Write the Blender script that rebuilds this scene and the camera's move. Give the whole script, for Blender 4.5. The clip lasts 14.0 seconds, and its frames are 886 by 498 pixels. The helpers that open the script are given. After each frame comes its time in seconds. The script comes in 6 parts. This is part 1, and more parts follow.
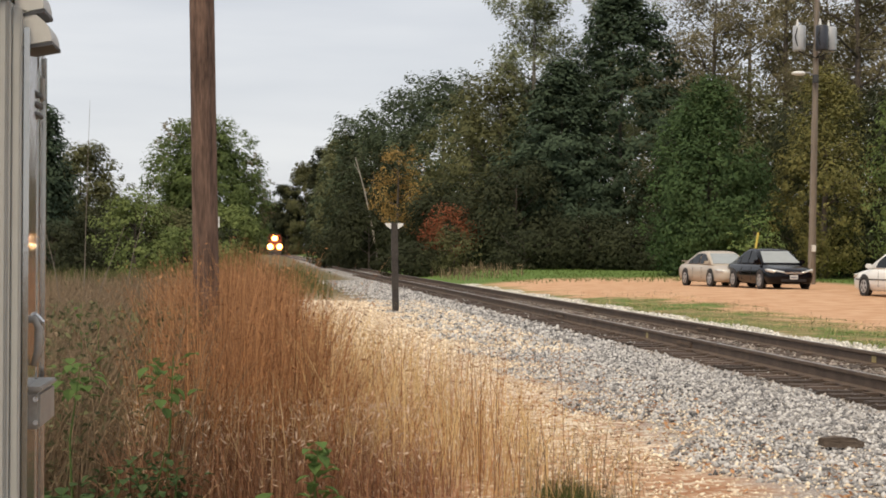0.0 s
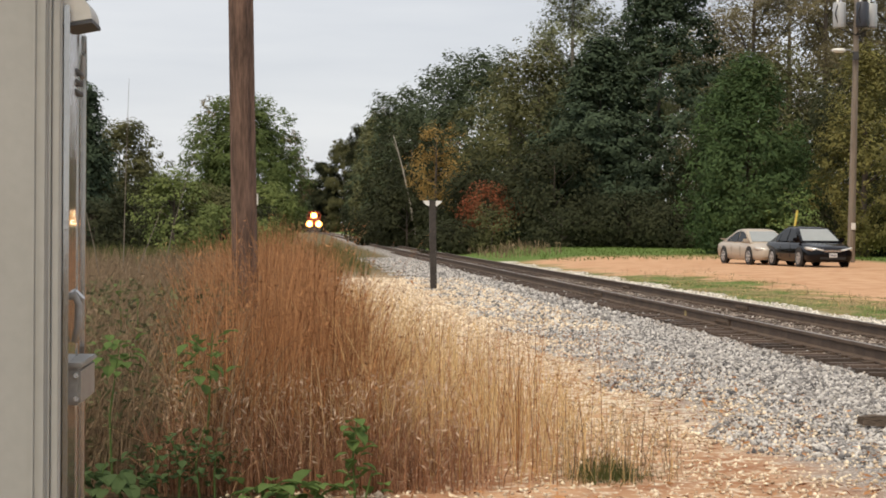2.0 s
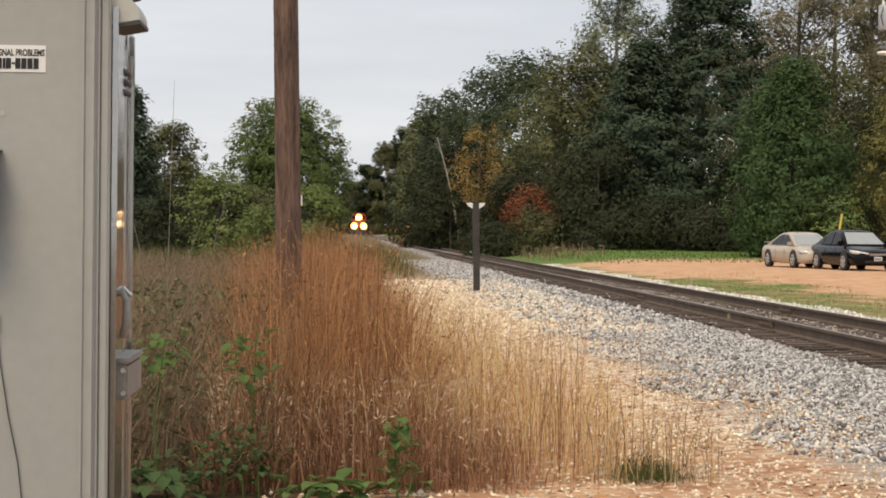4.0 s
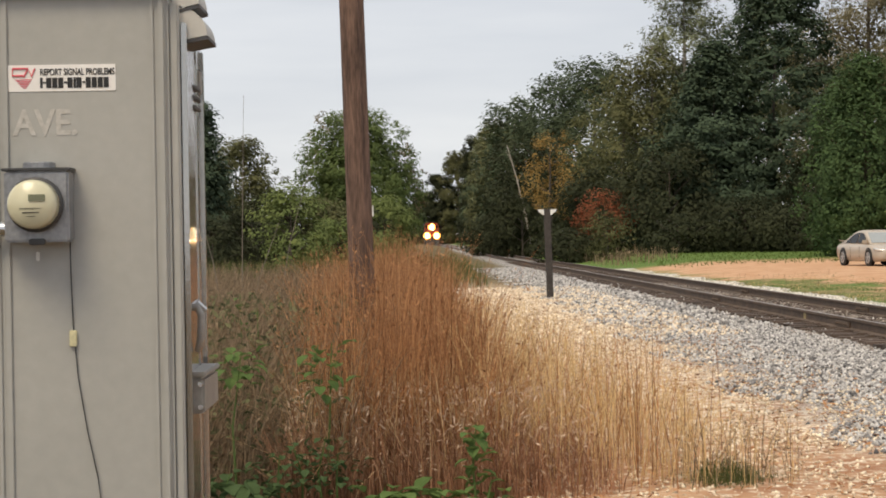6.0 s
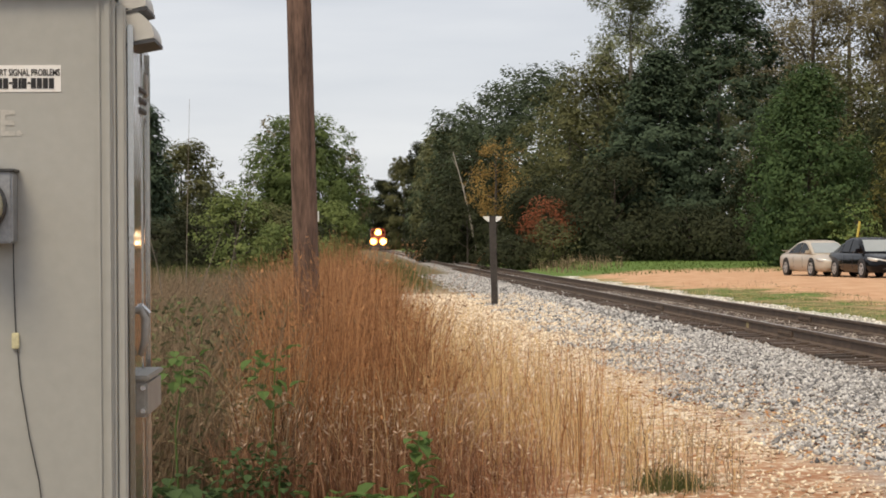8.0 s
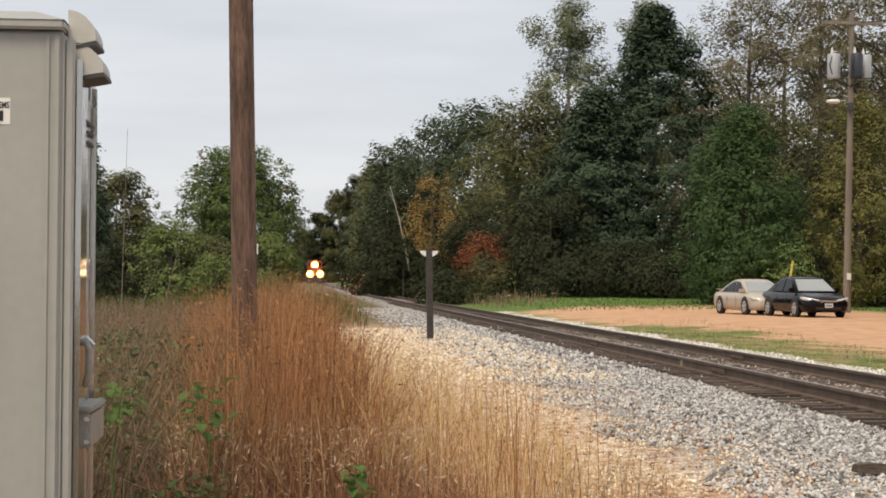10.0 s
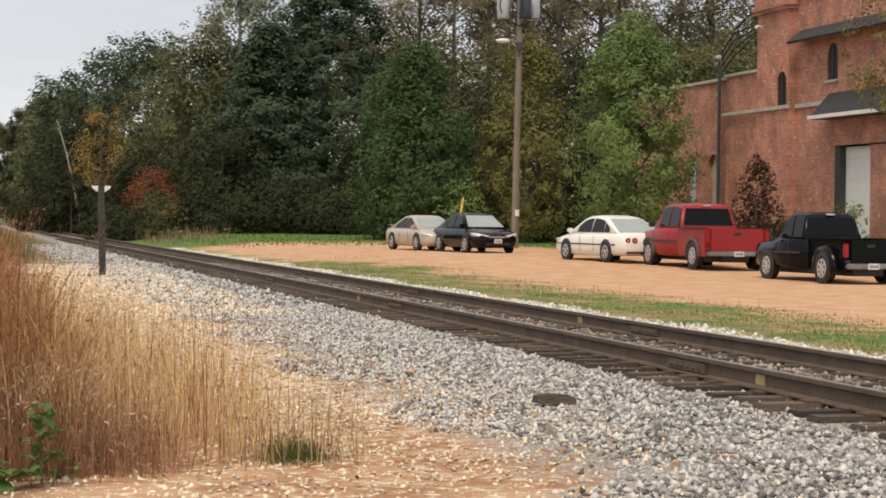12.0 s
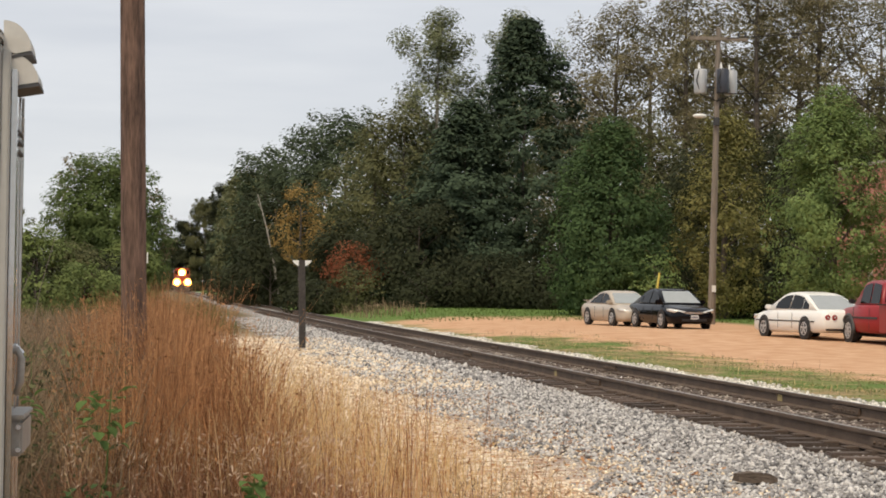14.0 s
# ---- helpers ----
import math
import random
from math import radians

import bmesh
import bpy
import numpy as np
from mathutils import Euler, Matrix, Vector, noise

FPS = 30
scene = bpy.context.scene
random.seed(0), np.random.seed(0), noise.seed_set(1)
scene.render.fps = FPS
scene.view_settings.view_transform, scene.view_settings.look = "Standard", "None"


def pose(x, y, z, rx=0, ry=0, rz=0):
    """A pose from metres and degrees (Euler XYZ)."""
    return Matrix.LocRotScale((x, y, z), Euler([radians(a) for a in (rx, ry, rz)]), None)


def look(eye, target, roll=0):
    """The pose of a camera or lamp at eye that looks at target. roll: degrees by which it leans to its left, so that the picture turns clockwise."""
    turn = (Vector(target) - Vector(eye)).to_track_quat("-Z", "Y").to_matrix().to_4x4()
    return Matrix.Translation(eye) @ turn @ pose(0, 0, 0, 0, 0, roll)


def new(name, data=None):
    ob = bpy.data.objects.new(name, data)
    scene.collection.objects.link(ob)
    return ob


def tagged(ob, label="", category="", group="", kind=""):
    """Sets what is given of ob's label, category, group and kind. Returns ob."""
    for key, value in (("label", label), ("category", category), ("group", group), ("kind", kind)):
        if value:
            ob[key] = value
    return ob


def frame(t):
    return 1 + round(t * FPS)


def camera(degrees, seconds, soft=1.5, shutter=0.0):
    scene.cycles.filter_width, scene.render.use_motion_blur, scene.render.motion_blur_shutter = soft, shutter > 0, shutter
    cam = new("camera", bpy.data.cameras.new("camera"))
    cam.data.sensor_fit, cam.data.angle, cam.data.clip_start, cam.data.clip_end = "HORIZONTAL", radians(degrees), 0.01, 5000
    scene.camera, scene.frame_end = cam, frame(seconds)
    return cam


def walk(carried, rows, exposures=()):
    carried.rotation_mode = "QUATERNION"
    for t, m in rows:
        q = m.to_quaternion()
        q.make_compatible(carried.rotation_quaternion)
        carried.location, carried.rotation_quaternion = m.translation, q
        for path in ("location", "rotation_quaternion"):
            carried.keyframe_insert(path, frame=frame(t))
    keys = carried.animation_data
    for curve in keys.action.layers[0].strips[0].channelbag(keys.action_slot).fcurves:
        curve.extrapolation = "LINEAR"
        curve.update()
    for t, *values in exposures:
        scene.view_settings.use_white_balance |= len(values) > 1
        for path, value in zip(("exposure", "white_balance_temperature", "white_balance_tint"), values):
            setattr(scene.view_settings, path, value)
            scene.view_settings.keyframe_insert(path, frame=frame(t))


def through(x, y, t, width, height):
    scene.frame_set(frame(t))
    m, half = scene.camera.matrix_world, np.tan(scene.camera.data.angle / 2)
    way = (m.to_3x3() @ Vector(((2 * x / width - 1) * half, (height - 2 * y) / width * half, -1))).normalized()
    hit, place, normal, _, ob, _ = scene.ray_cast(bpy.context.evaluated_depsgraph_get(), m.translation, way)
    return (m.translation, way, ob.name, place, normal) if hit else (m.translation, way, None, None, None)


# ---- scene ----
cam = camera(26.0, 14.0, soft=1.8)
PATH = [
    (0, (0.650, 2.110, 1.484), (0.8419, 4.1008, 1.4876), 0.37),
    (0.2, (0.650, 2.110, 1.484), (0.8297, 4.1015, 1.4914), 0.53),
    (0.5, (0.649, 2.109, 1.485), (0.8140, 4.1021, 1.5020), 0.77),
    (0.7, (0.649, 2.109, 1.485), (0.8110, 4.1024, 1.4971), 0.59),
    (1, (0.649, 2.109, 1.485), (0.8050, 4.1029, 1.4919), 0.31),
    (1.2, (0.649, 2.109, 1.485), (0.8062, 4.1028, 1.4887), 0.28),
    (1.5, (0.648, 2.109, 1.485), (0.8067, 4.1027, 1.4810), 0.24),
    (1.7, (0.648, 2.108, 1.485), (0.8049, 4.1020, 1.4733), 0.32),
    (2, (0.648, 2.107, 1.484), (0.8007, 4.1011, 1.4639), 0.44),
    (2.2, (0.648, 2.106, 1.484), (0.8000, 4.1000, 1.4558), 0.61),
    (4.3, (0.648, 2.031, 1.472), (0.7459, 4.0286, 1.4601), 0.37),
    (4.5, (0.649, 2.030, 1.472), (0.7403, 4.0279, 1.4828), 0.13),
    (4.7, (0.649, 2.030, 1.472), (0.7268, 4.0284, 1.4858), -0.00),
    (5, (0.649, 2.030, 1.471), (0.7095, 4.0291, 1.4714), -0.20),
    (5.2, (0.649, 2.030, 1.471), (0.6988, 4.0298, 1.4641), -0.28),
    (5.5, (0.649, 2.031, 1.470), (0.6915, 4.0305, 1.4691), -0.39),
    (5.7, (0.649, 2.031, 1.469), (0.6869, 4.0310, 1.4656), -0.61),
    (6, (0.650, 2.032, 1.468), (0.6821, 4.0317, 1.4593), -0.94),
    (6.2, (0.650, 2.032, 1.468), (0.6812, 4.0321, 1.4544), -1.04),
    (6.5, (0.650, 2.033, 1.467), (0.6809, 4.0327, 1.4534), -1.18),
    (6.7, (0.650, 2.033, 1.467), (0.6817, 4.0331, 1.4510), -1.13),
    (7, (0.650, 2.034, 1.467), (0.6818, 4.0336, 1.4468), -1.06),
    (7.2, (0.650, 2.034, 1.467), (0.6893, 4.0338, 1.4400), -0.96),
    (7.5, (0.650, 2.035, 1.467), (0.7090, 4.0340, 1.4414), -0.82),
    (7.7, (0.650, 2.035, 1.467), (0.7272, 4.0335, 1.4536), -0.67),
    (9.8, (0.624, 1.964, 1.474), (0.7393, 3.9604, 1.4939), 0.34),
    (10, (0.622, 1.957, 1.475), (0.7783, 3.9506, 1.5075), 0.44),
    (10.2, (0.594, 1.965, 1.474), (0.8286, 3.9505, 1.5112), 0.22),
    (10.3, (0.581, 1.968, 1.473), (0.8436, 3.9507, 1.5105), 0.11),
    (10.5, (0.553, 1.976, 1.472), (0.8632, 3.9516, 1.5007), -0.11),
    (10.7, (0.548, 1.987, 1.470), (0.8946, 3.9569, 1.4794), -0.24),
    (10.8, (0.545, 1.993, 1.469), (0.9094, 3.9594, 1.4697), -0.31),
    (11, (0.540, 2.004, 1.467), (0.9399, 3.9635, 1.4511), -0.44),
    (11.2, (0.534, 2.014, 1.465), (0.9875, 3.9618, 1.4345), -0.36),
    (11.3, (0.532, 2.019, 1.464), (1.0118, 3.9601, 1.4266), -0.33),
    (11.5, (0.526, 2.029, 1.462), (1.0301, 3.9640, 1.4235), -0.25),
    (11.7, (0.519, 2.029, 1.461), (1.0254, 3.9638, 1.4213), 0.05),
    (11.8, (0.515, 2.030, 1.461), (1.0200, 3.9645, 1.4219), 0.21),
    (12, (0.508, 2.030, 1.460), (1.0028, 3.9676, 1.4290), 0.51),
    (12.2, (0.499, 2.017, 1.462), (1.0036, 3.9518, 1.4230), 0.27),
    (12.3, (0.495, 2.010, 1.462), (1.0315, 3.9369, 1.4518), 0.14),
    (12.4, (0.491, 2.004, 1.463), (1.0085, 3.9354, 1.4706), 0.02),
    (12.5, (0.486, 1.997, 1.464), (0.9712, 3.9373, 1.4534), -0.10),
    (12.7, (0.476, 1.976, 1.466), (0.9183, 3.9266, 1.4506), -0.02),
    (12.8, (0.471, 1.966, 1.468), (0.8852, 3.9224, 1.4721), 0.02),
    (13, (0.461, 1.945, 1.470), (0.8456, 3.9073, 1.4996), 0.10),
    (13.2, (0.451, 1.927, 1.472), (0.8177, 3.8927, 1.5149), 0.26),
    (13.5, (0.438, 1.900, 1.475), (0.7674, 3.8723, 1.5099), 0.50),
    (13.8, (0.428, 1.884, 1.476), (0.7474, 3.8578, 1.5129), 0.69),
    (14, (0.422, 1.873, 1.477), (0.7176, 3.8505, 1.5213), 0.82),
]
walk(cam, [(t, look(eye, target, roll)) for t, eye, target, roll in PATH])

# ---- world, sun, exposure ----
world = bpy.data.worlds.new("overcast_sky")
scene.world = world
world.use_nodes = True
wn, wl = world.node_tree.nodes, world.node_tree.links
wn.clear()
w_out = wn.new("ShaderNodeOutputWorld")
w_bg = wn.new("ShaderNodeBackground")
w_sky = wn.new("ShaderNodeTexSky")
w_sky.sky_type, w_sky.sun_disc = "NISHITA", False
w_sky.sun_elevation, w_sky.sun_rotation = radians(57), radians(210)
w_co = wn.new("ShaderNodeTexCoord")
w_map = wn.new("ShaderNodeMapping")
w_map.inputs["Scale"].default_value = (2.2, 2.2, 16.0)
w_noise = wn.new("ShaderNodeTexNoise")
w_noise.inputs["Scale"].default_value, w_noise.inputs["Detail"].default_value = 1.6, 5.0
w_ramp = wn.new("ShaderNodeValToRGB")
w_ramp.color_ramp.elements[0].position, w_ramp.color_ramp.elements[0].color = 0.32, (5.0, 5.15, 5.5, 1)
w_ramp.color_ramp.elements[1].position, w_ramp.color_ramp.elements[1].color = 0.68, (6.25, 6.3, 6.45, 1)
w_mix = wn.new("ShaderNodeMix")
w_mix.data_type = "RGBA"
w_mix.inputs[0].default_value = 0.9
wl.new(w_co.outputs["Generated"], w_map.inputs["Vector"])
wl.new(w_map.outputs["Vector"], w_noise.inputs["Vector"])
wl.new(w_noise.outputs["Fac"], w_ramp.inputs["Fac"])
wl.new(w_sky.outputs["Color"], w_mix.inputs[6])
wl.new(w_ramp.outputs["Color"], w_mix.inputs[7])
wl.new(w_mix.outputs[2], w_bg.inputs["Color"])
wl.new(w_bg.outputs["Background"], w_out.inputs["Surface"])
w_bg.inputs["Strength"].default_value = 0.103

sun = new("sun", bpy.data.lights.new("sun", "SUN"))
sun.data.energy, sun.data.angle, sun.data.color = 2.15, radians(25), (1.0, 0.83, 0.60)
sun.matrix_world = look((0, 0, 30), (10.0, 17.0, 0))
scene.view_settings.exposure = 0.36


# ---- materials ----
def mat(name, color, rough=0.8, metal=0.0, var=0.25, scale=4.0, fine=40.0, bump=0.15, second=None, island=0.0, rand=0.0, coord="Object", dist=0.01, stretch=None):
    """A procedural surface: a base colour broken up at two scales, with fine relief."""
    m = bpy.data.materials.new(name)
    m.use_nodes = True
    n, l = m.node_tree.nodes, m.node_tree.links
    b = n["Principled BSDF"]
    b.inputs["Roughness"].default_value, b.inputs["Metallic"].default_value = rough, metal
    co = n.new("ShaderNodeTexCoord")
    big, small = n.new("ShaderNodeTexNoise"), n.new("ShaderNodeTexNoise")
    big.inputs["Scale"].default_value, big.inputs["Detail"].default_value = scale, 6
    small.inputs["Scale"].default_value, small.inputs["Detail"].default_value = fine, 4
    src_co = co.outputs[coord]
    if stretch:
        mp = n.new("ShaderNodeMapping")
        mp.inputs["Scale"].default_value = stretch
        l.new(src_co, mp.inputs["Vector"])
        src_co = mp.outputs["Vector"]
    for t in (big, small):
        l.new(src_co, t.inputs["Vector"])
    add = n.new("ShaderNodeMath")
    add.operation = "MULTIPLY_ADD"
    add.inputs[1].default_value = 0.45
    l.new(small.outputs["Fac"], add.inputs[0])
    half = n.new("ShaderNodeMath")
    half.operation = "MULTIPLY"
    half.inputs[1].default_value = 0.55
    l.new(big.outputs["Fac"], half.inputs[0])
    l.new(half.outputs[0], add.inputs[2])
    last = add.outputs[0]
    if island or rand:
        src = n.new("ShaderNodeNewGeometry").outputs["Random Per Island"] if island else n.new("ShaderNodeObjectInfo").outputs["Random"]
        mx = n.new("ShaderNodeMix")
        mx.inputs[0].default_value = island or rand
        l.new(last, mx.inputs[2])
        l.new(src, mx.inputs[3])
        last = mx.outputs[0]
    ramp = n.new("ShaderNodeValToRGB")
    c = Vector(color)
    d = Vector(second) if second else c * (1 + var)
    e = ramp.color_ramp.elements
    e[0].position, e[0].color = 0.3 - 0.25 * island, (*(c * (1 - var)), 1)
    e[1].position, e[1].color = 0.7 + 0.25 * island, (*d, 1)
    l.new(last, ramp.inputs["Fac"])
    l.new(ramp.outputs["Color"], b.inputs["Base Color"])
    if bump:
        bp = n.new("ShaderNodeBump")
        bp.inputs["Strength"].default_value, bp.inputs["Distance"].default_value = bump, dist
        l.new(small.outputs["Fac"], bp.inputs["Height"])
        l.new(bp.outputs["Normal"], b.inputs["Normal"])
    return m


def leaf_mat(name, dark, light, through=0.3, rough=0.8, wide=0.9, own=0.15, patch=0.55):
    """Leaves and blades: every one takes its own tone between two colours, and lets some light through."""
    m = bpy.data.materials.new(name)
    m.use_nodes = True
    n, l = m.node_tree.nodes, m.node_tree.links
    b, out = n["Principled BSDF"], n["Material Output"]
    b.inputs["Roughness"].default_value = rough
    b.inputs["Specular IOR Level"].default_value = 0.1
    geo, co, no = n.new("ShaderNodeNewGeometry"), n.new("ShaderNodeTexCoord"), n.new("ShaderNodeTexNoise")
    no.inputs["Scale"].default_value, no.inputs["Detail"].default_value = patch, 3
    l.new(co.outputs["Object"], no.inputs["Vector"])
    mx = n.new("ShaderNodeMix")
    mx.inputs[0].default_value = own
    l.new(no.outputs["Fac"], mx.inputs[2])
    l.new(geo.outputs["Random Per Island"], mx.inputs[3])
    ramp = n.new("ShaderNodeValToRGB")
    e = ramp.color_ramp.elements
    e[0].position, e[0].color = 0.5 - wide / 2.6, (*dark, 1)
    e[1].position, e[1].color = 0.5 + wide / 2.6, (*light, 1)
    l.new(mx.outputs[0], ramp.inputs["Fac"])
    l.new(ramp.outputs["Color"], b.inputs["Base Color"])
    tr, ms = n.new("ShaderNodeBsdfTranslucent"), n.new("ShaderNodeMixShader")
    ms.inputs[0].default_value = through
    l.new(ramp.outputs["Color"], tr.inputs["Color"])
    l.new(b.outputs[0], ms.inputs[1])
    l.new(tr.outputs[0], ms.inputs[2])
    l.new(ms.outputs[0], out.inputs["Surface"])
    return m


def glow_mat(name, color, strength):
    m = bpy.data.materials.new(name)
    m.use_nodes = True
    b = m.node_tree.nodes["Principled BSDF"]
    b.inputs["Base Color"].default_value = (*color, 1)
    b.inputs["Emission Color"].default_value, b.inputs["Emission Strength"].default_value = (*color, 1), strength
    return m


def glass_mat(name, color, rough=0.08, ior=1.5):
    m = mat(name, color, rough, 0, 0.1, 2, 20, 0)
    m.node_tree.nodes["Principled BSDF"].inputs["IOR"].default_value = ior
    return m


M = {
    "steel": mat("weathered_rail_steel", (0.090, 0.064, 0.048), 0.8, 0.1, 0.35, 3, 60, 0.3, (0.155, 0.108, 0.078)),
    "railtop": mat("worn_rail_head", (0.30, 0.27, 0.25), 0.35, 0.8, 0.3, 2, 30, 0.05),
    "tie": mat("creosoted_oak", (0.060, 0.043, 0.034), 0.9, 0, 0.45, 5, 50, 0.5, (0.135, 0.098, 0.078), rand=0.35),
    "ballast": mat("grey_ballast_stone", (0.160, 0.158, 0.165), 0.9, 0, 0.5, 1.0, 60, 0.3, (0.68, 0.66, 0.64), island=0.8),
    "stained": mat("stained_ballast_stone", (0.15, 0.125, 0.105), 0.9, 0, 0.5, 1.0, 60, 0.3, (0.46, 0.40, 0.35), island=0.8),
    "whitestone": mat("white_crushed_stone", (0.50, 0.47, 0.42), 0.9, 0, 0.3, 1.0, 60, 0.3, (0.90, 0.86, 0.79), island=0.8),
    "limestone": mat("tan_limestone_gravel", (0.52, 0.37, 0.25), 0.9, 0, 0.25, 1.0, 60, 0.3, (0.96, 0.84, 0.65), island=0.8),
    "polewood": mat("old_pole_wood", (0.085, 0.046, 0.034), 0.9, 0, 0.75, 20, 75, 0.9, (0.235, 0.145, 0.108), stretch=(1, 1, .13)),
    "greywood": mat("grey_pole_wood", (0.20, 0.17, 0.14), 0.9, 0, 0.35, 10, 30, 0.4, stretch=(1, 1, .08)),
    "signpost": mat("dark_post_wood", (0.035, 0.032, 0.03), 0.9, 0, 0.4, 4, 30, 0.4, (0.07, 0.06, 0.055)),
    "signwhite": mat("white_sign_paint", (0.72, 0.72, 0.70), 0.6, 0, 0.1, 3, 30, 0.05),
    "cabinet": mat("grey_cabinet_paint", (0.372, 0.374, 0.352), 0.5, 0.1, 0.08, 1.5, 25, 0.03, (0.415, 0.415, 0.392)),
    "cabdoor": mat("brushed_door_metal", (0.50, 0.49, 0.465), 0.09, 0.75, 0.1, 2.0, 60, 0.02),
    "galv": mat("galvanised_steel", (0.26, 0.27, 0.29), 0.45, 0.6, 0.3, 6, 60, 0.08, (0.42, 0.43, 0.45)),
    "latch": mat("worn_latch_grey", (0.29, 0.275, 0.25), 0.5, 0.3, 0.25, 8, 60, 0.1),
    "hood": mat("pale_hood_paint", (0.50, 0.495, 0.465), 0.5, 0.1, 0.12, 4, 40, 0.05),
    "dark": mat("black_rubber", (0.022, 0.022, 0.024), 0.75, 0, 0.3, 6, 40, 0.1),
    "darkmetal": mat("dark_metal", (0.07, 0.07, 0.072), 0.5, 0.5, 0.3, 6, 40, 0.1),
    "alloy": mat("silver_wheel_alloy", (0.50, 0.50, 0.51), 0.4, 0.35, 0.12, 6, 40, 0.02),
    "chrome": mat("bright_metal", (0.62, 0.62, 0.63), 0.25, 0.9, 0.1, 6, 40, 0.02),
    "bark": mat("tree_bark", (0.075, 0.06, 0.048), 0.95, 0, 0.4, 3, 20, 0.6, (0.15, 0.125, 0.105)),
    "palebark": mat("pale_tree_bark", (0.34, 0.31, 0.27), 0.9, 0, 0.4, 3, 12, 0.4),
    "bumper": mat("dull_bumper_steel", (0.30, 0.30, 0.31), 0.35, 0.7, 0.3, 6, 40, 0.03),
    "white": mat("white_paint", (0.74, 0.74, 0.72), 0.4, 0, 0.06, 3, 40, 0.02),
}


# ---- geometry helpers ----
class Geo:
    """Points and faces of one mesh, gathered piece by piece."""

    def __init__(self):
        self.v, self.f, self.mi = [], [], []

    def add(self, verts, faces, mi=0, m=None):
        o = len(self.v)
        self.v += [tuple(m @ Vector(p)) if m else tuple(p) for p in verts]
        self.f += [tuple(o + i for i in f) for f in faces]
        self.mi += [mi] * len(faces)
        return self

    def box(self, x0, x1, y0, y1, z0, z1, mi=0, m=None, bev=0.0):
        bm = bmesh.new()
        bmesh.ops.create_cube(bm, size=1)
        for v in bm.verts:
            v.co = Vector((x0 + (v.co.x + .5) * (x1 - x0), y0 + (v.co.y + .5) * (y1 - y0), z0 + (v.co.z + .5) * (z1 - z0)))
        if bev:
            bmesh.ops.bevel(bm, geom=bm.edges[:], offset=bev, segments=2, affect="EDGES")
        bm.verts.index_update()
        self.add([v.co.copy() for v in bm.verts], [[v.index for v in f.verts] for f in bm.faces], mi, m)
        bm.free()
        return self

    def loft(self, rings, mi=0, caps=True, m=None, closed=True):
        n = len(rings[0])
        v = [p for r in rings for p in r]
        f = []
        for i in range(len(rings) - 1):
            for j in range(n if closed else n - 1):
                k = (j + 1) % n
                f.append((i * n + j, i * n + k, (i + 1) * n + k, (i + 1) * n + j))
        if caps:
            f.append(tuple(range(n))[::-1])
            f.append(tuple((len(rings) - 1) * n + j for j in range(n)))
        return self.add(v, f, mi, m)

    def tube(self, path, radii, n=8, mi=0, m=None):
        path = [Vector(p) for p in path]
        if not isinstance(radii, (list, tuple)):
            radii = [radii] * len(path)
        rings = []
        for i, p in enumerate(path):
            d = (path[min(i + 1, len(path) - 1)] - path[max(i - 1, 0)]).normalized()
            a = d.cross(Vector((0.31, 0.95, 0.02)) if abs(d.y) < 0.9 else Vector((1, 0, 0))).normalized()
            b = d.cross(a)
            rings.append([p + radii[i] * (math.cos(2 * math.pi * k / n) * a + math.sin(2 * math.pi * k / n) * b) for k in range(n)])
        return self.loft(rings, mi, True, m)

    def disc(self, c, axis, r, h, n=20, mi=0, m=None):
        a = Vector(axis).normalized()
        c = Vector(c)
        return self.tube([c - a * h / 2, c - a * h * .35, c + a * h * .35, c + a * h / 2], [r * .93, r, r, r * .93], n, mi, m)

    def mesh(self, name, mats, smooth=False):
        me = bpy.data.meshes.new(name)
        me.from_pydata(self.v, [], self.f)
        for x in mats if isinstance(mats, (list, tuple)) else [mats]:
            me.materials.append(x)
        if len(me.materials) > 1:
            me.polygons.foreach_set("material_index", self.mi)
        if smooth:
            me.polygons.foreach_set("use_smooth", [True] * len(me.polygons))
        bm = bmesh.new()
        bm.from_mesh(me)
        bmesh.ops.recalc_face_normals(bm, faces=bm.faces)
        bm.to_mesh(me)
        bm.free()
        return me


def part(name, geo, material, parent=None, label="", smooth=False):
    ob = new(name, geo if isinstance(geo, bpy.types.Mesh) else geo.mesh(name, material, smooth))
    if parent:
        ob.parent = parent
    return tagged(ob, label)


def thing(name, label, category, m=None, group="", kind=""):
    ob = tagged(new(name), label, category, group, kind)
    ob.empty_display_size = 0.3
    if m:
        ob.matrix_world = m
    return ob


def quick_mesh(name, verts, faces, material):
    """A mesh out of numpy arrays, all faces with the same number of corners."""
    me = bpy.data.meshes.new(name)
    verts, faces = np.asarray(verts, dtype=np.float32).reshape(-1, 3), np.asarray(faces, dtype=np.int32)
    k = faces.shape[1]
    me.vertices.add(len(verts))
    me.vertices.foreach_set("co", verts.ravel())
    me.loops.add(faces.size)
    me.loops.foreach_set("vertex_index", faces.ravel())
    me.polygons.add(len(faces))
    me.polygons.foreach_set("loop_start", np.arange(0, faces.size, k, dtype=np.int32))
    me.polygons.foreach_set("loop_total", np.full(len(faces), k, dtype=np.int32))
    me.materials.append(material)
    me.update(calc_edges=True)
    return me


RNG = np.random.default_rng(7)


def step(a, b, x):
    t = np.clip((x - a) / (b - a), 0, 1)
    return t * t * (3 - 2 * t)


# ---- ground and track line ----
TRACK_X, RAIL_TOP = 7.755, 0.25


